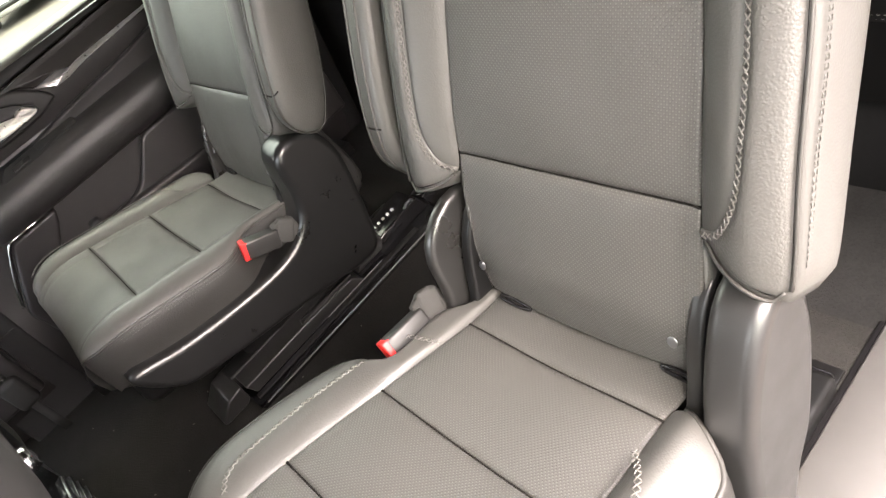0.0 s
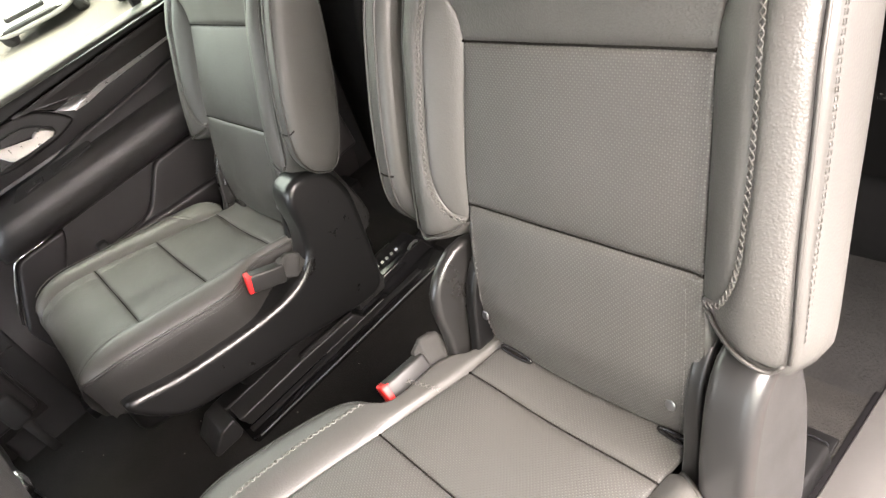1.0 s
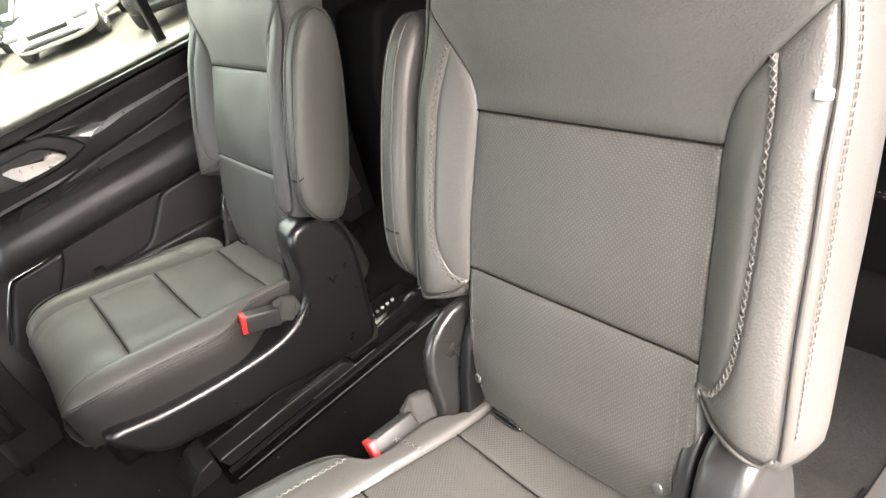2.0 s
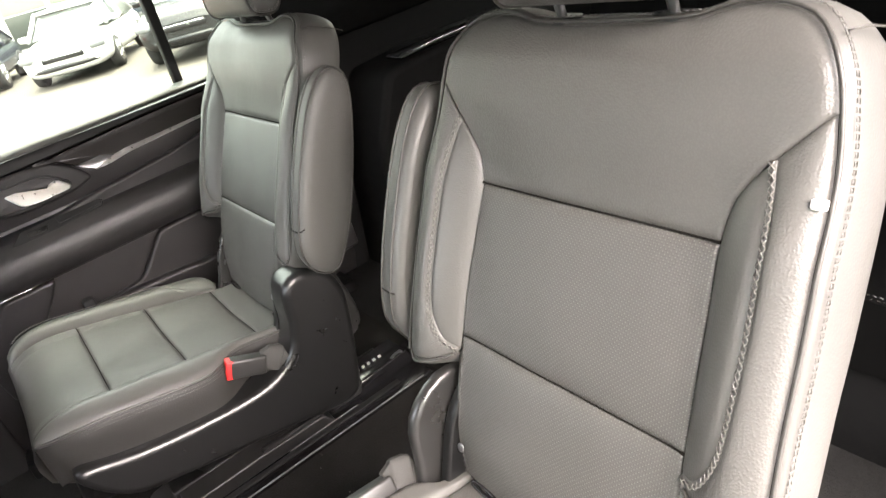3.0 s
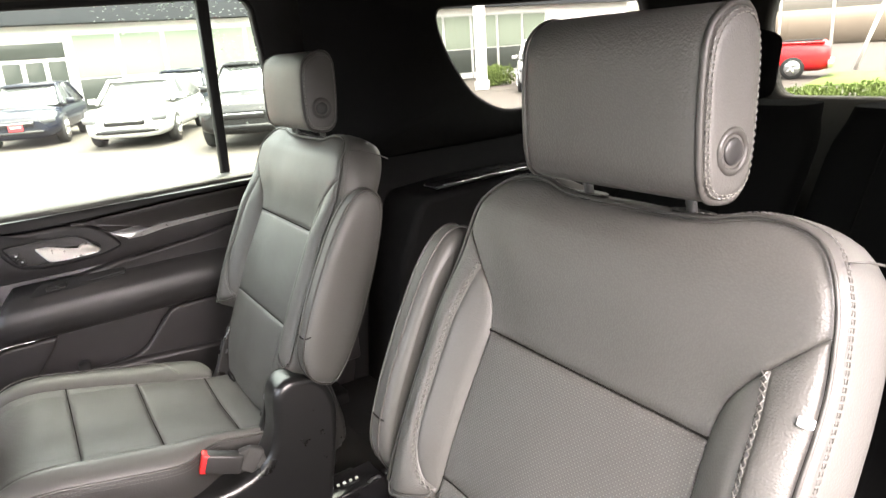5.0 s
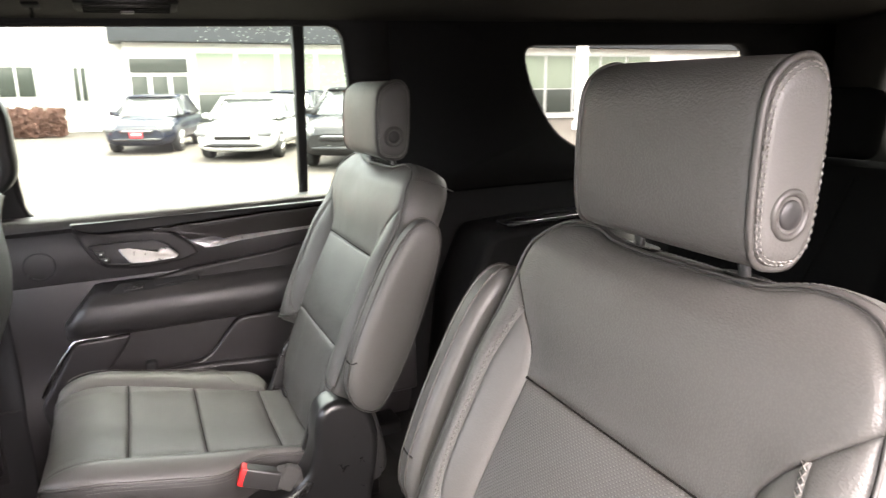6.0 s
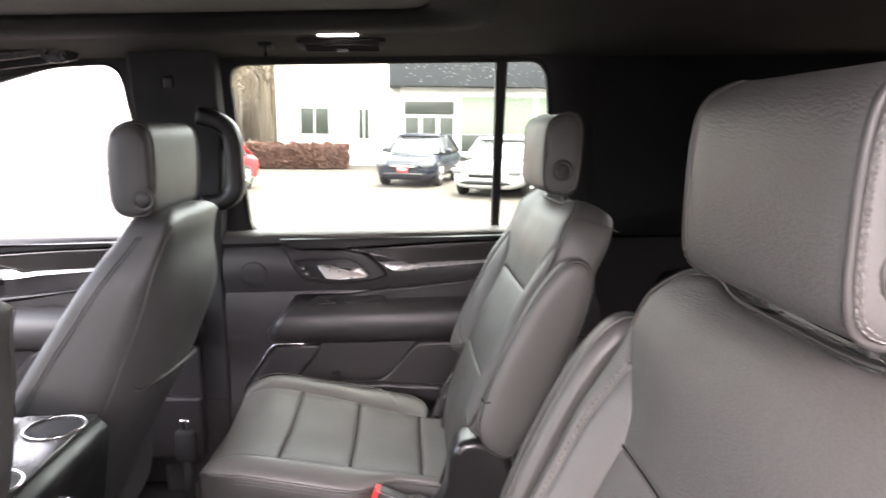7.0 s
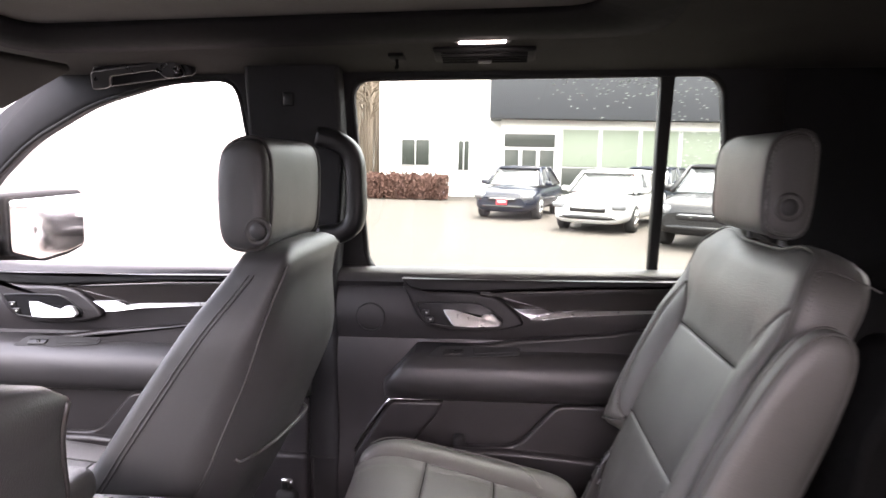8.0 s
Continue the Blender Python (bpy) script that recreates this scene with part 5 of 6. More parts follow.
def front_seat(m, label, wide):
    st = thing("front_seat", label, "car seat", m, "front seats")
    front = spline([(0.60, 0.32, 0), (0.527, 0.42, 0), (0.443, 0.544, 0), (0.402, 0.607, 0), (0.317, 0.73, 0), (0.240, 0.830, 0)])
    rear = spline([(0.41, 0.32, 0), (0.360, 0.42, 0), (0.286, 0.544, 0), (0.258, 0.607, 0), (0.205, 0.73, 0), (0.166, 0.830, 0)])

    def bulged(t):
        return 0.068 * (1 - step(0.68, 1.0, t))

    rings, side_l, n = [], [], 44
    for i in range(25):
        t = i / 24
        f, r = front(t), rear(t)
        z = 0.32 + 0.51 * t
        w = 0.174 + 0.010 * math.sin(math.pi * t) - 0.03 * step(0.82, 1.0, t)
        bulge = bulged(t)
        ring = []
        for k in range(n):
            a = 2 * math.pi * k / n
            cx, cy = math.cos(a), math.sin(a)
            sx = math.copysign(abs(cx) ** 0.24, cx)
            sy = math.copysign(abs(cy) ** 0.24, cy)
            y = (f.x + r.x) / 2 + sy * (f.x - r.x) / 2
            if cy < 0:
                y -= bulge * (1 - abs(sx) ** 3)
            ring.append(Vector((sx * w, y, z)))
        rings.append(ring)
    for grow, dz in ((0.90, 0.010), (0.70, 0.018), (0.4, 0.021)):
        c = sum(rings[24], Vector()) / n
        rings.append([Vector((c.x + (p.x - c.x) * grow, c.y + (p.y - c.y) * grow, 0.83 + dz)) for p in rings[24]])
    back = part("backrest", loft(rings, True), LEATHER_FRONT_SHADED, st, "smooth dark-lit leather seat back")
    for s in (-1, 1):
        q = []
        for i in range(41):
            t = i / 40
            w = 0.174 + 0.010 * math.sin(math.pi * t) - 0.03 * step(0.82, 1.0, t)
            f, r = front(t).x, rear(t).x
            q.append(Vector((s * 0.926 * w, (f + r) / 2 - 0.926 * (f - r) / 2 - 0.206 * bulged(t), 0.32 + 0.51 * t)))
        part("piping", tube(q, 0.0022, 5), PIPING, back)
        for off in (0.034, 0.0405):
            q = [Vector((s * (0.1742 + 0.010 * math.sin(math.pi * i / 40) - 0.03 * step(0.82, 1, i / 40)), front(i / 40).x - off, 0.32 + 0.51 * i / 40)) for i in range(40)]
            part("seam", tube(q, 0.0012, 5), PIPING, back)
    c = spline([(u, rear((z - 0.32) / 0.51).x - (bulged((z - 0.32) / 0.51) + 0.002) * (1 - abs(u / 0.18) ** 3), z) for u, z in ((-0.147, 0.574), (-0.134, 0.566), (-0.085, 0.574), (0.02, 0.570), (0.09, 0.562), (0.160, 0.545))])
    part("pocket_edge", tube([c(i / 30) for i in range(31)], 0.0032, 6), PIPING, back, "piped map pocket edge")
    pad = []
    for i in range(25):
        y = 0.36 + 0.60 * i / 24
        z = 0.415 + 0.06 * (i / 24) - 0.05 * step(0.85, 1.0, i / 24)
        w = 0.20 + 0.02 * i / 24 - 0.03 * step(0.85, 1.0, i / 24)
        pad.append([Vector((math.copysign(abs(math.cos(a)) ** 0.5, math.cos(a)) * w, y, z - 0.085 + math.copysign(abs(math.sin(a)) ** 0.55, math.sin(a)) * 0.085 + 0.018 * abs(math.cos(a)) * (1 if math.sin(a) > 0 else 0))) for a in [2 * math.pi * k / 36 for k in range(36)]])
    part("seat_pad", loft(pad, True), LEATHER_FRONT_SHADED, st, "leather seat pad")
    for a, b in ((0.60, 0.60), (0.76, 0.76)):
        part("pad_seam", tube([(x, a, 0.4175 + 0.06 * (a - 0.36) / 0.60) for x in (-0.10, -0.03, 0.03, 0.10)], 0.0022, 5), PIPING, st)
    for s in (-1, 1):
        part("pad_seam", tube([(s * 0.105, y, 0.419 + 0.06 * (y - 0.36) / 0.60) for y in (0.45, 0.6, 0.75, 0.86)], 0.0022, 5), PIPING, st)
    part("base", rbox((0.36, 0.52, 0.29), 0.03, at(0, 0.64, 0.155)), PLASTIC, st, "black plastic seat base")

    def BF(u, v, d):
        w, e = (v - 0.396) * 1.10, (d - 0.006) * 1.10
        return Vector((u, 0.217 - math.sin(FR) * w + math.cos(FR) * e, 0.912 + math.cos(FR) * w + math.sin(FR) * e))

    headrest(st, BF, 0.0, "smooth leather headrest with round button", LEATHER_FRONT_SHADED, LEATHER_FRONT_SHADED, wide, -0.004, 0.360, 1.0)
    return st


passenger = front_seat(at(0.385, 0.0, 0.0), "front passenger seat with piped map pocket, leather darkened for shade", 1.44)
front_seat(at(-0.380, -0.035, -0.002), "driver's seat with piped back, leather darkened for shade", 1.1)

# ---- centre console ----
con = thing("centre_console", "black centre console with cup holder and leather armrest lid", "console", at(0, 0, 0))
body = rounded([(0.268, 0.0), (0.262, 0.40), (0.236, 0.555), (0.256, 0.575), (0.40, 0.575), (1.20, 0.590), (1.20, 0.0)], 0.03)
part("body", prism(body, lambda a, b, t: Vector((t, a, b)), -0.155, 0.140, 0.012, 3), PLASTIC, con, "black moulded body")
part("lid", rbox((0.270, 0.46, 0.044), 0.018, at(-0.008, 0.585, 0.594), 4), LEATHER_FINE, con, "padded leather armrest lid")
deck = rbox((0.260, 0.100, 0.008), 0.003, at(-0.008, 0.298, 0.577))
part("deck", deck, PLASTIC_SATIN, con, "satin deck")
for x in (0.075, -0.082):
    part("cup_well", disc((x, 0.284, 0.5795), (0, 0, 1), 0.036, 0.0018, 32), RUBBER, con, "dark cup holder well")
    part("cup_ring", ring_band((x, 0.284, 0.5825), (0, 0, 1), 0.0378, 0.0020, 36), CHROME, con, "chrome cup holder ring")
part("rear_panel", rbox((0.20, 0.010, 0.24), 0.006, at(-0.005, 0.258, 0.36)), PLASTIC_GLOSS, con, "gloss black rear control panel")
for x in (-0.06, 0.05):
    part("rear_vent", rbox((0.075, 0.012, 0.05), 0.005, at(x, 0.253, 0.38)), PLASTIC_GLOSS, con, "rear air vent")
    for i in range(3):
        part("vent_slat", rbox((0.066, 0.006, 0.004), 0.001, at(x, 0.246, 0.366 + 0.014 * i)), PLASTIC_GLOSS, con)
part("rear_trim", rbox((0.16, 0.008, 0.010), 0.003, at(-0.005, 0.252, 0.325)), CHROME, con, "chrome trim bar")
low = thing("power_outlet", "chrome-edged outlet panel low on the console's end", "outlet", at(0, 0, 0))
part("plate", rbox((0.12, 0.02, 0.10), 0.008, at(0.06, 0.262, 0.16)), PLASTIC_GLOSS, low)
part("knob", disc((0.06, 0.252, 0.17), (0, -1, 0), 0.016, 0.010), CHROME, low, "bright round cap")
climate = thing("climate_knob", "bright chrome rotary knob on the console's end", "knob", at(0.005, 0.246, 0.495))
part("skirt", disc((0, 0, 0), (0, -1, 0), 0.022, 0.006, 28), CHROME, climate)
part("grip", disc((0, -0.006, 0), (0, -1, 0), 0.017, 0.016, 28), CHROME, climate, "ribbed chrome grip")
floor_latch = thing("floor_latch", "black seat latch plate in the carpet beside the sill", "latch", at(-0.517, -0.410, FLOOR))
part("plate", rbox((0.052, 0.125, 0.006), 0.002, at(0, 0, 0.003)), PLASTIC, floor_latch, "black moulded plate")
pocket = rounded([(-0.019, 0.006), (0.019, 0.006), (0.019, 0.050), (-0.019, 0.050)], 0.006)
for dy in (-0.056, 0.002):
    part("pocket_rim", tube([(a, b + dy, 0.0062) for a, b in pocket], 0.0022, 6, True), PLASTIC_GLOSS, floor_latch, "raised pocket rim")
part("striker", tube([(-0.012, 0.012, 0.004), (-0.012, 0.016, 0.016), (-0.012, 0.036, 0.017), (-0.012, 0.042, 0.004)], 0.0035, 8), STEEL, floor_latch, "bare steel striker loop")

# ---- third row and cargo side ----
def third_seat(x, w, label):
    t = thing("third_row_seat", label, "car seat", at(x, -1.30, 0), "third-row seats")
    rings = []
    for i in range(15):
        s = i / 14
        y, z = 0.12 - 0.26 * s, 0.36 + 0.44 * s
        ww = w * (1 - 0.08 * step(0.8, 1, s))
        rings.append([Vector((math.copysign(abs(math.cos(a)) ** 0.35, math.cos(a)) * ww, y + math.copysign(abs(math.sin(a)) ** 0.6, math.sin(a)) * 0.055, z)) for a in [2 * math.pi * k / 40 for k in range(40)]])
    part("backrest", loft(rings, True), LEATHER_REAR_SHADE, t, "leather back, colour darkened for shade")
    pad = []
    for i in range(13):
        y = 0.12 + 0.42 * i / 12
        pad.append([Vector((math.copysign(abs(math.cos(a)) ** 0.35, math.cos(a)) * w, y, 0.31 + 0.02 * i / 12 + math.copysign(abs(math.sin(a)) ** 0.5, math.sin(a)) * 0.06)) for a in [2 * math.pi * k / 40 for k in range(40)]])
    part("seat_pad", loft(pad, True), LEATHER_REAR_SHADE, t, "leather seat pad, colour darkened for shade")
    part("base", rbox((w * 1.7, 0.40, 0.25), 0.02, at(0, 0.32, 0.17)), TRIM_DULL, t, "black base")
    for off in (-0.55, 0.55):
        part("seam", tube([(off * w, 0.12 - 0.26 * s + 0.058, 0.38 + 0.42 * s) for s in (0.0, 0.25, 0.5, 0.75, 0.95)], 0.002, 5), LEATHER_REAR_SHADE, t)
    for s in (-1, 1):
        part("stitch_row", sew(spline([(-w * 0.9, 0.53 + 0.004 * s, 0), (w * 0.9, 0.53 + 0.004 * s, 0)]), lambda a, b, h: Vector((a, b, 0.388 + h)), 0, 0.008, 0.005, 0.0008), THREAD_SOFT, t)
    part("headrest", rbox((0.24, 0.09, 0.15), 0.03, at(0, -0.17, 0.88, 12), 4), LEATHER_REAR_SHADE, t, "leather headrest, colour darkened for shade")
    return t


third_seat(-0.33, 0.26, "third-row leather seat darkened for shade behind the near chair")
third_seat(0.24, 0.27, "third-row leather seat darkened for shade behind the far chair")
for s in (1, -1):
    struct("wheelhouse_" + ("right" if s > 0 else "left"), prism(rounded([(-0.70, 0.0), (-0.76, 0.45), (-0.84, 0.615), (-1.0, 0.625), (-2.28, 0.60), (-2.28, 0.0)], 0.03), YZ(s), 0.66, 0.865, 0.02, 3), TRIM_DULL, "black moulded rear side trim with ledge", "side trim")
ledge = thing("ledge_tray", "black ledge tray with a thin bright edge", "tray", at(0.70, -1.06, 0.632))
part("tray", rbox((0.07, 0.34, 0.012), 0.005), PLASTIC_GLOSS, ledge)
part("bright_edge", tube([(-0.036, -0.16, 0.006), (-0.038, 0.0, 0.007), (-0.034, 0.15, 0.006)], 0.0025, 6), CHROME, ledge)

# sun visor, door mirror and dried drops
ALU_DULL = plain("dull_white_lens", (0.35, 0.35, 0.34), 0.5)
visor = thing("sun_visor", "charcoal sun visor folded against the headliner", "sun visor", at(0.46, 0.800, 1.100, -24, 0, -6))
part("visor_body", rbox((0.40, 0.17, 0.016), 0.006, at(0, 0, 0)), HEADLINER, visor)
part("vanity_lamp", rbox((0.03, 0.010, 0.004), 0.002, at(0.05, -0.03, -0.009)), ALU_DULL, visor, "pale vanity lamp")
mirror = thing("door_mirror", "large black door mirror outside the front window", "door mirror", at(0, 0, 0))
facing = lambda a, b, t: Vector((a, t + 0.07 * (a - 1.15), b))
part("housing", prism(rounded([(0.975, 0.878), (1.335, 0.882), (1.333, 0.715), (1.25, 0.700), (1.10, 0.693), (0.972, 0.730)], 0.022), facing, 1.119, 1.22, 0.012, 4), PLASTIC_EXT, mirror, "dull black housing")
MIRROR = plain("mirror_glass", (0.9, 0.9, 0.9), 0.02, 1.0)
part("mirror_glass", prism(rounded([(0.992, 0.866), (1.323, 0.869), (1.320, 0.725), (1.24, 0.712), (1.105, 0.706), (0.988, 0.740)], 0.015), facing, 1.114, 1.120, 0.002, 2), MIRROR, mirror, "mirror glass")
part("arm", tube([(0.905, 1.20, 0.715), (1.0, 1.19, 0.685), (1.08, 1.18, 0.69)], 0.025, 8), PLASTIC_GLOSS, mirror)
drops = bmesh.new()
rd = random.Random(5)
for i in range(260):
    y = rd.choice((rd.gauss(-0.34, 0.06), rd.uniform(-0.44, -0.2), rd.uniform(-0.60, -0.45), rd.uniform(-0.60, -0.45)))
    z = 1.14 - abs(rd.gauss(0, 0.03 if y > -0.43 else 0.13))
    if y < -0.595 or z < 0.75:
        continue
    w, h = rd.uniform(0.0012, 0.0045), rd.uniform(0.0007, 0.0016)
    tilt = rd.uniform(-0.3, 0.3)
    rim = [Vector((0.8955, y + w * math.cos(a), z + h * math.sin(a) + tilt * w * math.cos(a))) for a in [2 * math.pi * k / 8 for k in range(8)]]
    tip = [p.lerp(Vector((0.8955, y, z)), 0.5) + Vector((0.0012, 0, 0)) for p in rim]
    loft([rim, tip], True, True, drops)
DROP = bpy.data.materials.new("water_drop")
DROP.use_nodes = True
_dt = DROP.node_tree
_dt.nodes.remove(next(n for n in _dt.nodes if n.type == "BSDF_PRINCIPLED"))
_lit = _dt.nodes.new("ShaderNodeBsdfTranslucent")
_lit.inputs["Color"].default_value = (0.5, 0.52, 0.5, 1)
_dt.links.new(_lit.outputs[0], next(n for n in _dt.nodes if n.type == "OUTPUT_MATERIAL").inputs["Surface"])
tagged(part("water_drops", drops, DROP), "pale water drops on the tinted door glass", "water drops", kind="stuff")

# the open left rear door, swung out from the centre pillar
open_door = copy_thing(rear_door, Matrix.Translation((-0.95, 0.36, 0)) @ pose(0, 0, 0, 0, 0, -75) @ Matrix.Translation((-0.90, -0.9, 0)))
tagged(open_door, "open rear door swung out beside the near chair")
skin = holed([(a + 0.655, b) for a, b in REAR_WIN], (0.0, 0.93, 0.02, 1.20), 0.863, 0.95)
part("outer_skin", skin, PAINT_SHELL, open_door, "dark painted outer door skin")
door_pane = bmesh.new()
door_pane.faces.new([door_pane.verts.new((0.905, a + 0.655, b)) for a, b in REAR_WIN])
part("window_pane", door_pane, GLASS_TINT, open_door, "tinted door glass", False, False)

# ---- outdoors ----
OUT = Matrix.Translation((0, 0, -0.78)) @ pose(0, 0, 0, 1.15, -0.66, 0)


def plain_rough(name, base, scale, lo=0.75, hi=1.25, rough=0.9, bump=0.3):
    k = Mat(name, base, rough, 0.0, 0.3)
    k.tint(k.math("ADD", k.math("MULTIPLY", k.noise(scale * 0.05, 4.0), 0.5), k.math("MULTIPLY", k.noise(scale, 4.0), 0.5)), lo, hi)
    k.bump(k.noise(scale, 4.0), bump, 0.01)
    return k.m


ASPHALT = plain_rough("worn_asphalt", (0.052, 0.045, 0.039), 40.0)
GRASS = plain_rough("short_grass", (0.09, 0.14, 0.03), 12.0, 0.6, 1.4)
STUCCO = plain_rough("white_stucco", (0.78, 0.78, 0.76), 15.0, 0.93, 1.05)
BAND = plain_rough("dark_grey_cladding", (0.034, 0.037, 0.043), 8.0, 0.85, 1.15, 0.6)
ALU = plain("white_window_frame", (0.45, 0.45, 0.45), 0.4)
BLIND = plain_rough("pale_green_blind", (0.17, 0.20, 0.16), 4.0, 0.92, 1.06)
DARKGLASS = plain("dark_shop_glass", (0.035, 0.040, 0.036), 0.12, 0.0, 0.12)
CARGLASS = plain("car_glass", (0.20, 0.215, 0.215), 0.06, 0.75)
HEDGE = plain_rough("reddish_hedge", (0.090, 0.046, 0.036), 9.0, 0.6, 1.4)
SHRUB = plain_rough("green_shrub", (0.09, 0.13, 0.03), 9.0, 0.6, 1.4)
BARK = plain_rough("grey_bark", (0.17, 0.135, 0.105), 20.0)
PAINT_WHITE = plain("white_car_paint", (0.42, 0.42, 0.42), 0.3)
PAINT_BLUE = plain("dark_blue_car_paint", (0.008, 0.011, 0.020), 0.2)
PAINT_BLACK = plain("black_car_paint", (0.009, 0.009, 0.010), 0.25)
PAINT_RED = plain("red_truck_paint", (0.55, 0.02, 0.025), 0.25)
LAMPGLASS = plain("headlamp_lens", (0.16, 0.165, 0.175), 0.08)
PLATE_RED = plain("red_dealer_plate", (0.45, 0.03, 0.04), 0.5)

g = bmesh.new()
v = [g.verts.new(p) for p in ((-400, -400, 0), (400, -400, 0), (400, 400, 0), (-400, 400, 0))]
g.faces.new(v)
ground = struct("ground", g, ASPHALT, "pale worn asphalt of the car park", "ground", False)
ground.matrix_world = OUT


def outside(name, label, category, x, y, rz=0, group="", kind=""):
    return thing(name, label, category, OUT @ at(x, y, 0, 0, 0, rz), group, kind)


def parked_car(x, y, rz, paint, label, L=4.6, W=1.80, H=1.45, suv=False, plate=None, name="parked_car", bed=False):
    """A parked car; its nose points along -x of its own frame."""
    car = outside(name, label, "car", x, y, rz, "parked cars")
    hl, hw = L / 2, W / 2
    belt = H * (0.64 if not suv else 0.66)
    hood = belt - 0.03

    def ring(px, z0, z1, w):
        pts = []
        for k in range(28):
            a = 2 * math.pi * k / 28
            cx, sz = math.cos(a), math.sin(a)
            pts.append(Vector((px, math.copysign(abs(cx) ** 0.45, cx) * w, (z0 + z1) / 2 + math.copysign(abs(sz) ** 0.55, sz) * (z1 - z0) / 2)))
        return pts

    low = 0.20 if not suv else 0.28
    secs = [(-hl, low + 0.12, hood * 0.70, hw * 0.70), (-hl + 0.06, low + 0.03, hood * 0.82, hw * 0.84), (-hl + 0.25, low, hood * 0.92, hw * 0.95), (-hl + 0.7, low, hood * 0.98, hw), (-hl + 1.2, low, belt, hw), (0, low, belt + 0.02, hw), (hl - 0.9, low, belt + 0.04, hw), (hl - 0.3, low, belt + 0.02, hw * 0.96), (hl - 0.05, low + 0.05, belt * 0.95, hw * 0.86), (hl, low + 0.15, belt * 0.85, hw * 0.75)]
    part("body", loft([ring(*q) for q in secs], True), paint, car)
    c0, c1, r0, r1 = -hl + 1.05, hl - (0.25 if suv else 0.55), -hl + 1.75, hl - (0.55 if suv else 1.25)
    if bed:
        c1, r1 = 0.60, 0.45
        part("load_bed", rbox((1.75, W * 0.78, 0.04), 0.01, at(hl - 1.10, 0, belt + 0.02)), PLASTIC_EXT, car, "black load bed")
        part("bed_rail", rbox((1.9, W * 0.94, 0.05), 0.02, at(hl - 1.10, 0, belt - 0.01)), paint, car)
        part("bumper", rbox((0.16, W * 0.92, 0.20), 0.03, at(hl + 0.02, 0, low + 0.22)), CHROME, car, "chrome rear bumper")
    cab = []
    for f in np.linspace(0, 1, 9):
        e = f ** 0.9
        cab.append((c0 + (r0 - c0) * e, c1 + (r1 - c1) * e, belt - 0.02 + (H - belt) * f, hw * (0.93 - 0.22 * f)))
    rings = []
    for a, b, z, w in cab:
        rings.append([Vector(p) for p in ((a, -w * 0.86, z), (a + 0.12, -w, z), (b - 0.12, -w, z), (b, -w * 0.86, z), (b, w * 0.86, z), (b - 0.12, w, z), (a + 0.12, w, z), (a, w * 0.86, z))])
    part("glasshouse", loft(rings, True), CARGLASS, car, "dark car glass")
    a, b, z, w = cab[-1]
    roof_r = [[Vector((xx, yy * k, z + dz)) for xx, yy in ((a - 0.12, -w * 0.9), (a, -w * 1.03), (b, -w * 1.03), (b + 0.15, -w * 0.9), (b + 0.15, w * 0.9), (b, w * 1.03), (a, w * 1.03), (a - 0.12, w * 0.9))] for k, dz in ((1.0, -0.05), (1.0, -0.01), (0.93, 0.02), (0.6, 0.035))]
    part("roof", loft(roof_r, True), paint, car)
    for s in (-1, 1):
        for px0, px1 in ((c0 + 0.06, r0 - 0.02), (c1 - 0.06, r1 + 0.05)):
            part("pillar", tube([(px0, s * hw * 0.92, belt), (px1, s * hw * 0.72, H - 0.03)], 0.045, 6), paint, car)
        part("pillar", tube([((c0 + c1) / 2, s * hw * 0.935, belt), ((r0 + r1) / 2, s * hw * 0.725, H - 0.03)], 0.04, 6), paint, car)
        part("mirror", rbox((0.12, 0.20, 0.13), 0.04, at(c0 + 0.35, s * (hw + 0.09), belt + 0.06)), paint, car)
        lamp_s = rbox((0.30, 0.34, 0.14), 0.05, at(-hl + 0.13, s * hw * 0.74, hood * 0.74, 0, -12, -s * 30))
        part("headlight", lamp_s, LAMPGLASS, car, "clear headlight")
        part("fog_lamp", rbox((0.06, 0.26, 0.07), 0.02, at(-hl + 0.02, s * hw * 0.62, low + 0.17, 0, 0, -s * 20)), PLASTIC_GLOSS, car)
        for wx in (-hl + 0.88, hl - 0.98):
            r = 0.33 if not suv else 0.38
            wheel = part("wheel", loft([[Vector((wx + rr * math.cos(t), s * yy, r + rr * math.sin(t))) for t in [2 * math.pi * k / 28 for k in range(28)]] for rr, yy in ((r * 0.6, hw - 0.20), (r * 0.97, hw - 0.19), (r, hw - 0.15), (r, hw - 0.03), (r * 0.95, hw + 0.012), (r * 0.70, hw + 0.012))], True), RUBBER, car, "black tyre")
            rim = disc((wx, s * (hw + 0.004), r), (0, s, 0), r * 0.68, 0.02, 24)
            part("rim", rim, STEEL, wheel, "alloy rim")
            for k in range(5):
                t = 2 * math.pi * k / 5
                part("spoke", tube([(wx, s * (hw + 0.03), r), (wx + r * 0.6 * math.cos(t), s * (hw + 0.026), r + r * 0.6 * math.sin(t))], 0.03, 6), CHROME, wheel)
    part("grille", rbox((0.06, W * 0.46, 0.12), 0.03, at(-hl + 0.0, 0, hood * 0.62)), PLASTIC_GLOSS, car, "dark grille")
    part("lower_grille", rbox((0.06, W * 0.54, 0.10), 0.03, at(-hl + 0.005, 0, low + 0.17)), PLASTIC_GLOSS, car)
    part("grille_bar", rbox((0.02, W * 0.40, 0.022), 0.006, at(-hl - 0.032, 0, hood * 0.66)), CHROME, car)
    if plate:
        pl = part("plate", rbox((0.012, 0.32, 0.16), 0.004, at(-hl - 0.038, 0, low + 0.30)), plate, car, "plain dealer plate")
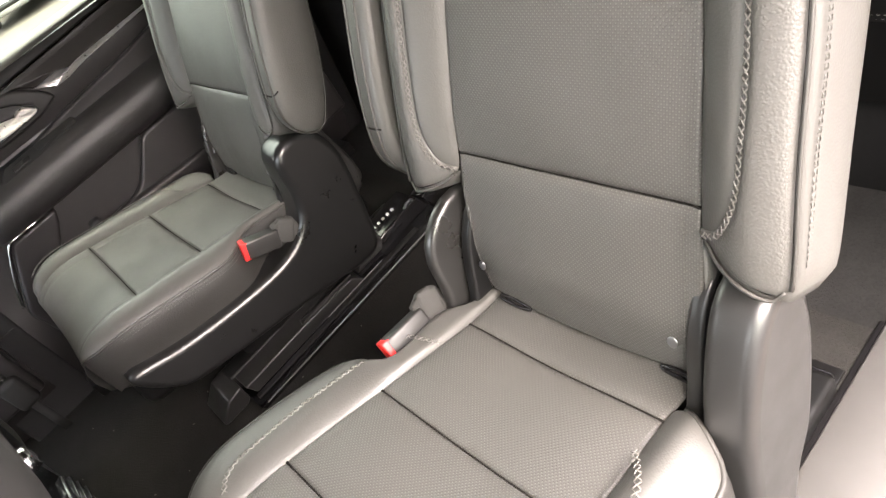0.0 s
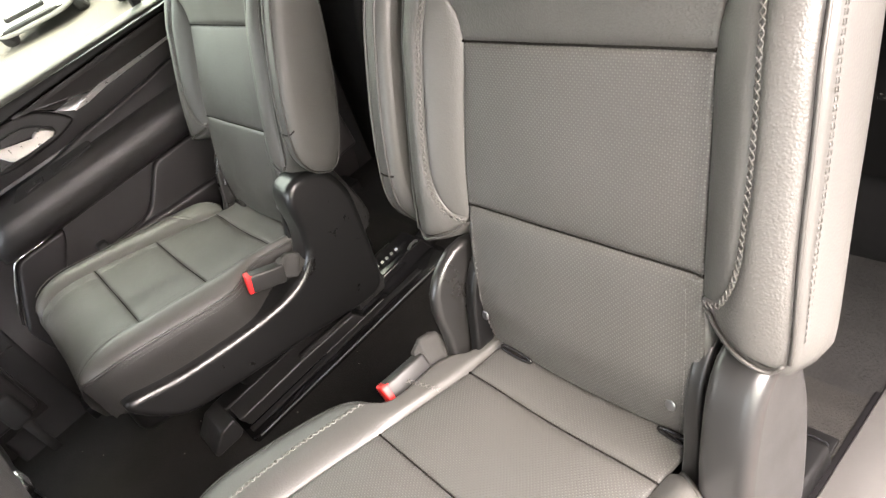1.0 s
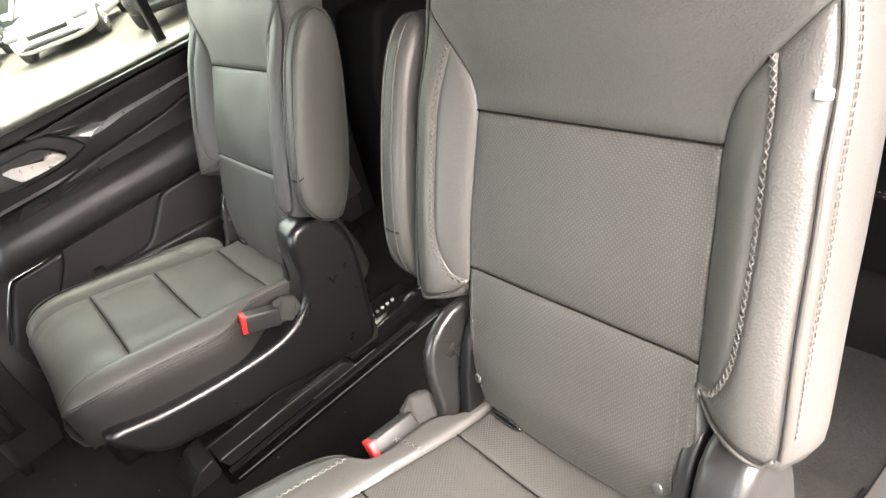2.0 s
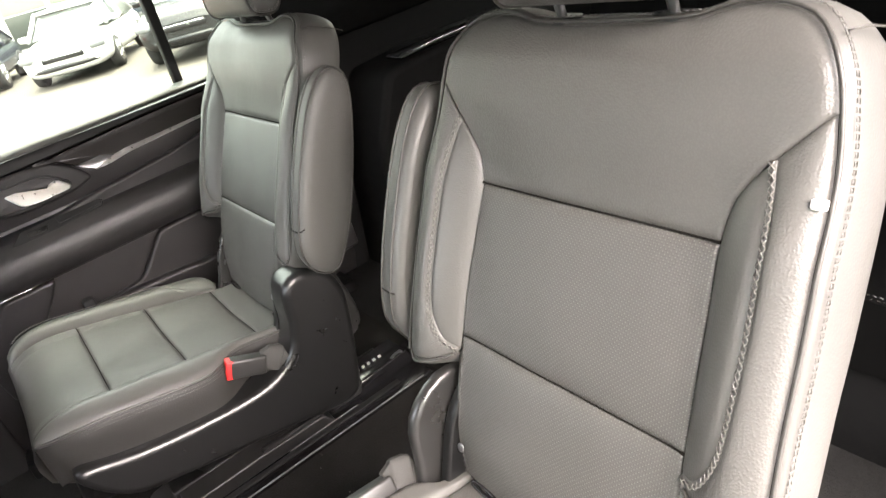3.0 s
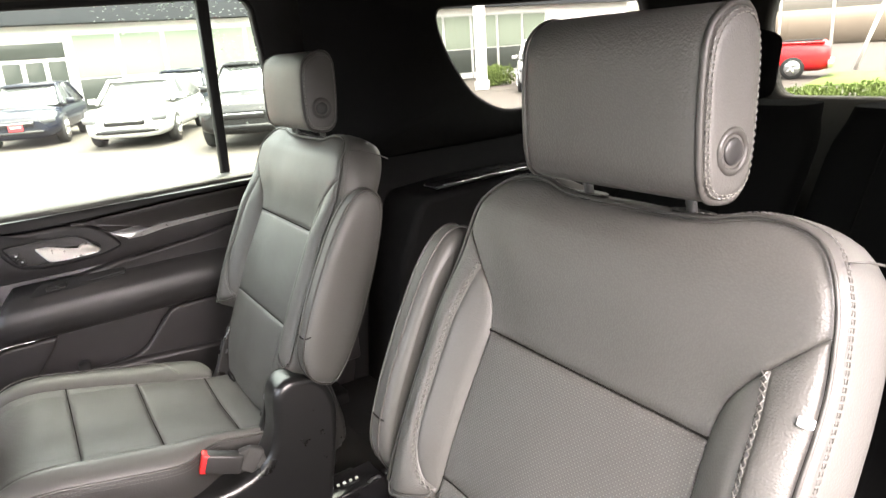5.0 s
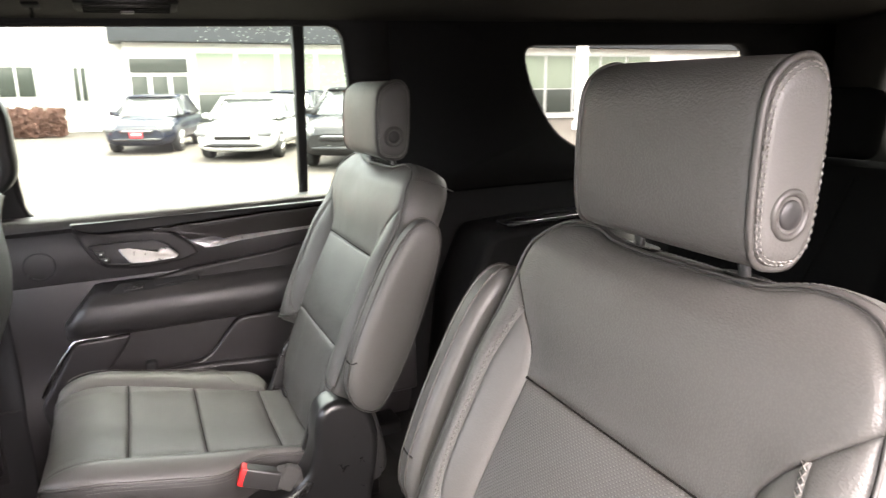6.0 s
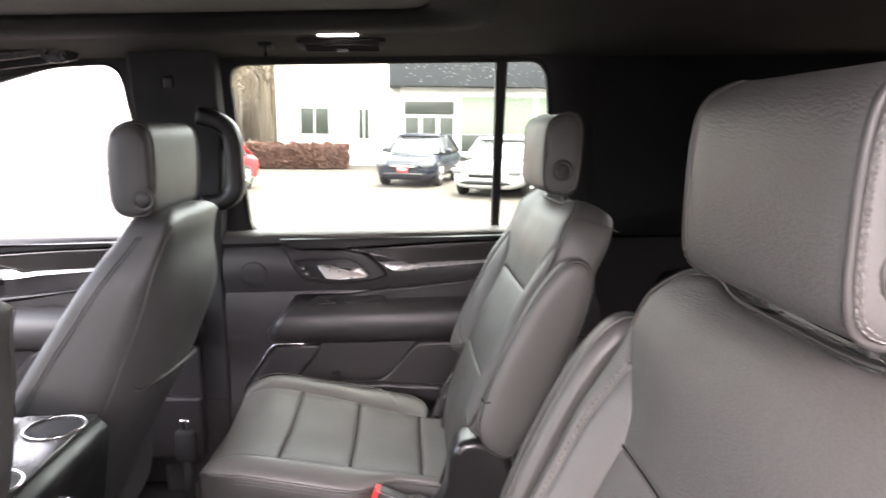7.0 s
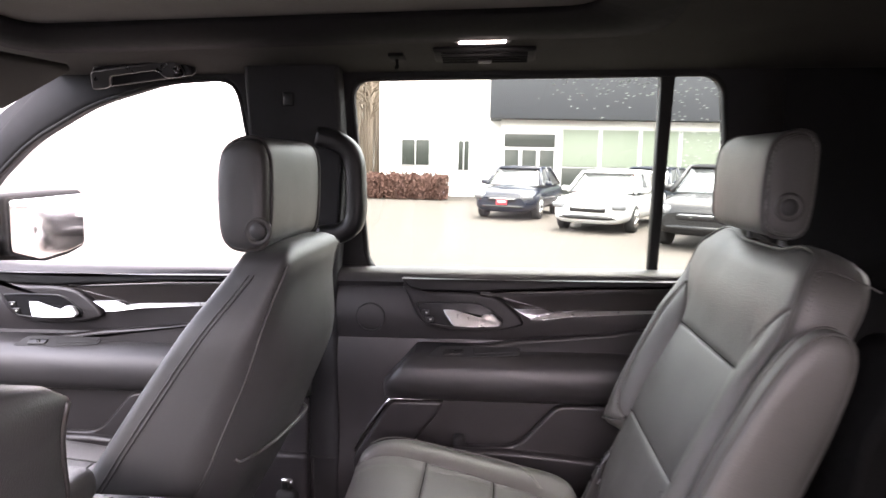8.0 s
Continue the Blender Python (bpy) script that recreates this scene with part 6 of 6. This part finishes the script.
        part("plate_bar", rbox((0.006, 0.22, 0.04), 0.002, at(-hl - 0.046, 0, low + 0.31)), TAGWHITE, pl)
    return car


parked_car(20.35, -0.69, -17, PAINT_BLUE, "dark blue hatchback with a red dealer plate", 4.1, 1.76, 1.46, False, PLATE_RED)
parked_car(17.87, -3.08, -24, PAINT_WHITE, "white saloon car facing the vehicle", 4.9, 1.86, 1.44)
parked_car(14.87, -5.05, -30, PAINT_BLACK, "black crossover with a chrome grille", 4.8, 1.92, 1.66, True)
parked_car(23.36, -5.28, -30, PAINT_BLUE, "dark car parked by the showroom", 4.5, 1.8, 1.5)
parked_car(16.64, 5.17, -15, PAINT_RED, "red car parked across the car park", 4.3, 1.78, 1.45)


def building():
    b = outside("showroom", "white and dark grey car showroom with large windows", "building", 2.1, 0.62, 0)
    X = 25.0
    part("white_wall", rbox((8.0, 5.3, 7.0), 0.02, at(X + 5.5, 1.92, 3.5)), STUCCO, b, "white rendered wall")
    part("showroom_wall", rbox((8.0, 30.0, 3.3), 0.02, at(X + 4.2, -15.6, 1.65)), STUCCO, b)
    part("dark_band", rbox((9.0, 30.6, 2.6), 0.02, at(X + 4.0, -15.45, 4.52)), BAND, b, "dark grey fascia band")
    # windows of the white part
    for y, w, z, h in ((3.0, 1.15, 1.85, 1.05), (0.95, 0.42, 1.75, 1.2)):
        win = part("window", rbox((0.12, w + 0.16, h + 0.16), 0.01, at(X + 1.47, y, z)), ALU, b)
        part("pane", rbox((0.05, w, h), 0.004, at(X + 1.40, y, z)), DARKGLASS, win)
        part("glazing_bar", rbox((0.06, 0.05, h), 0.004, at(X + 1.38, y, z)), ALU, win)
    # entrance
    door = part("entrance", rbox((0.14, 2.3, 2.7), 0.01, at(X + 0.16, -1.75, 1.36)), ALU, b, "white framed entrance")
    for y in (-1.05, -1.75, -2.45):
        part("pane", rbox((0.06, 0.55, 1.85), 0.004, at(X + 0.08, y, 1.10)), DARKGLASS, door)
    part("fanlight", rbox((0.06, 2.0, 0.5), 0.004, at(X + 0.08, -1.75, 2.40)), DARKGLASS, door)
    # showroom bays
    for i in range(14):
        y = -3.75 - 1.55 * i
        bay = part("window", rbox((0.12, 1.50, 2.9), 0.01, at(X + 0.17, y, 1.47)), ALU, b)
        part("blind", rbox((0.05, 1.38, 1.45), 0.004, at(X + 0.09, y, 2.13)), BLIND, bay, "pale blind behind glass")
        part("pane", rbox((0.05, 1.38, 1.05), 0.004, at(X + 0.09, y, 0.82)), DARKGLASS, bay)
    part("post", tube([(X - 0.3, -0.35, 0), (X - 0.3, -0.35, 1.1)], 0.06, 8), ALU, b)
    return b


building()


def clump(name, label, cat, x, y, sx, sy, sz, m, n=900, leaf=0.10, seed=1):
    """A hedge or shrub made of many small leaves over twigs, with an uneven outline."""
    rnd = random.Random(seed)
    h = outside(name, label, cat, x, y)
    bm = bmesh.new()
    for i in range(n):
        a, b, c = rnd.uniform(-1, 1), rnd.uniform(-1, 1), rnd.uniform(0, 1)
        bulge = 0.85 + 0.25 * noise.noise((a * 3 + seed, b * 3, c * 2))
        p = Vector((a * sx * bulge, b * sy * bulge, 0.05 + c * sz * bulge))
        q = Euler((rnd.uniform(0, 6), rnd.uniform(0, 6), rnd.uniform(0, 6))).to_matrix()
        s = leaf * rnd.uniform(0.5, 1.2)
        vs = [bm.verts.new(p + q @ Vector(k)) for k in ((-s, 0, 0), (0, -s * 0.5, s * 0.15), (s, 0, 0), (0, s * 0.5, s * 0.15))]
        bm.faces.new(vs)
    part("foliage", bm, m, h, "", False, False)
    core = bmesh.new()
    for i in range(40):
        a, b = rnd.uniform(-0.8, 0.8) * sx, rnd.uniform(-0.8, 0.8) * sy
        tube([(a, b, 0), (a + rnd.uniform(-0.1, 0.1), b + rnd.uniform(-0.1, 0.1), sz * 0.8)], 0.012, 4, False, core)
    part("twigs", core, m, h)
    return h


for i in range(3):
    clump("hedge", "clipped reddish-brown hedge by the white wall", "hedge", 26.4, 2.75 + 1.35 * i, 0.70, 0.80, 1.05, HEDGE, 4200, 0.075, 3 + i)


def bare_tree(x, y, h, seed):
    rnd = random.Random(seed)
    t = outside("tree", "bare grey-brown tree beyond the building", "tree", x, y, 0, "bare trees")
    bm = bmesh.new()
    tube([(0, 0, 0), (0.1, 0.05, h * 0.4), (0.0, 0.1, h * 0.8), (0.05, 0.1, h)], lambda s: 0.13 * (1 - 0.85 * s), 8, False, bm)
    part("trunk", bm, BARK, t)
    cr = bmesh.new()
    for i in range(110):
        z = h * rnd.uniform(0.25, 0.97)
        a, l = rnd.uniform(0, 6.28), h * 0.28 * (1.1 - z / h) + 0.3
        d = Vector((math.cos(a), math.sin(a), rnd.uniform(0.4, 1.2))).normalized()
        p = Vector((0.05, 0.08, z))
        tube([p, p + d * l * 0.5, p + d * l + Vector((0, 0, 0.2 * l))], lambda s: 0.045 * (1 - 0.8 * s), 4, False, cr)
        for k in range(5):
            q = p + d * l * rnd.uniform(0.3, 1)
            e = (d + Vector((rnd.uniform(-1, 1), rnd.uniform(-1, 1), rnd.uniform(0, 1)))).normalized()
            tube([q, q + e * l * 0.4], 0.012, 3, False, cr)
    part("crown", cr, BARK, t)
    return t


for i in range(9):
    bare_tree(43.5 + 2.6 * (i % 3), 8.4 + 0.75 * i, 15 + 2 * (i % 3), 20 + i)

wood = bmesh.new()
rw = random.Random(77)
for i in range(200):
    x, y, h = rw.uniform(56, 82), rw.uniform(10.2, 18.2), rw.uniform(9, 16)
    lean = rw.uniform(-0.5, 0.5)
    r = rw.uniform(0.05, 0.14)
    tube([(x, y, 0), (x, y + lean * 0.4, h * 0.5), (x, y + lean, h)], lambda s, r=r: r * (1 - 0.8 * s), 4, False, wood)
    for k in range(9):
        z, a, b = h * rw.uniform(0.2, 0.9), rw.uniform(-1.6, 1.6), rw.uniform(0.5, 1.8)
        tube([(x, y + lean * z / h, z), (x, y + lean * z / h + a, z + b)], 0.028, 3, False, wood)
far_wood = tagged(part("far_trees", wood, BARK), "bare tan woodland beyond the car park", "woodland", kind="stuff")
far_wood.matrix_world = OUT

# behind the vehicle: verge, shrubs and a red pickup
verge = bmesh.new()
rbox((26.0, 4.4, 0.10), 0.02, at(0, 0, 0.0), 1, verge)
vg = struct("grass_verge", verge, GRASS, "strip of short grass behind the car park", "grass")
vg.matrix_world = OUT @ at(-1.4, -25.0, 0, 0, 0, 21.7)
bank = struct("bank", rbox((90.0, 7.0, 2.6), 1.1, at(0, 0, 0.9), 3), BARK, "brown bank beyond the road", "bank")
bank.matrix_world = OUT @ at(22.0, -50.0, 0, 0, 0, 21.7)
for i in range(5):
    pole = outside("utility_pole", "pale slender pole beyond the road", "pole", 25.6 - 2.7 * i, -41.6 - 1.1 * i, 0, "utility poles")
    part("shaft", tube([(0, 0, 0), (0.03 * i, 0, 4.0), (0.08 * i, 0, 8.0)], lambda q: 0.09 * (1 - 0.3 * q), 8), STUCCO, pole)
guy = outside("guy_marker", "white leaning guy-wire marker at the roadside", "marker", 11.6, -23.9)
part("sleeve", tube([(0, 0, 0), (-0.55, 0.2, 1.3), (-1.1, 0.4, 2.6)], 0.06, 8), STUCCO, guy)
clump("shrub", "low green shrub at the edge of the car park", "shrub", 6.85, -13.55, 0.62, 0.6, 0.46, SHRUB, 1800, 0.05, 31)
clump("shrub", "low green shrub at the edge of the car park", "shrub", 5.75, -13.95, 0.66, 0.6, 0.52, SHRUB, 1800, 0.05, 32)
clump("shrub", "round green shrub by the showroom post", "shrub", 21.40, -16.45, 0.62, 0.60, 0.80, SHRUB, 1800, 0.06, 33)
canopy_post = outside("canopy_post", "square white post at the edge of the car park", "post", 20.3, -15.0, -38)
part("shaft", rbox((0.40, 0.40, 4.2), 0.02, at(0, 0, 2.1)), STUCCO, canopy_post)
part("plinth", rbox((0.52, 0.52, 0.30), 0.02, at(0, 0, 0.15)), STUCCO, canopy_post)


def pickup(x, y, rz, paint, label):
    t = parked_car(x, y, rz, paint, label, 5.2, 1.85, 1.66, False, None, "pickup_truck", True)
    return t


pickup(13.30, -20.10, 208, PAINT_RED, "red pickup truck parked beside the grass verge")
pickup(18.47, -16.40, -38, PAINT_WHITE, "white pickup truck by the showroom")

# unseen wall behind the camera, added on the near side to block low light
block_wall = outside("light_block_wall", "long unseen dark wall added to block low light", "wall", -5.2, -1.0)
WALLDARK = plain_rough("dark_blocking_render", (0.09, 0.088, 0.084), 6.0, 0.7, 1.3)
part("wall_body", rbox((0.3, 13.0, 2.45), 0.02, at(0, 0, 1.225)), WALLDARK, block_wall)
part("coping", rbox((0.42, 13.1, 0.12), 0.02, at(0, 0, 2.51)), STUCCO, block_wall)
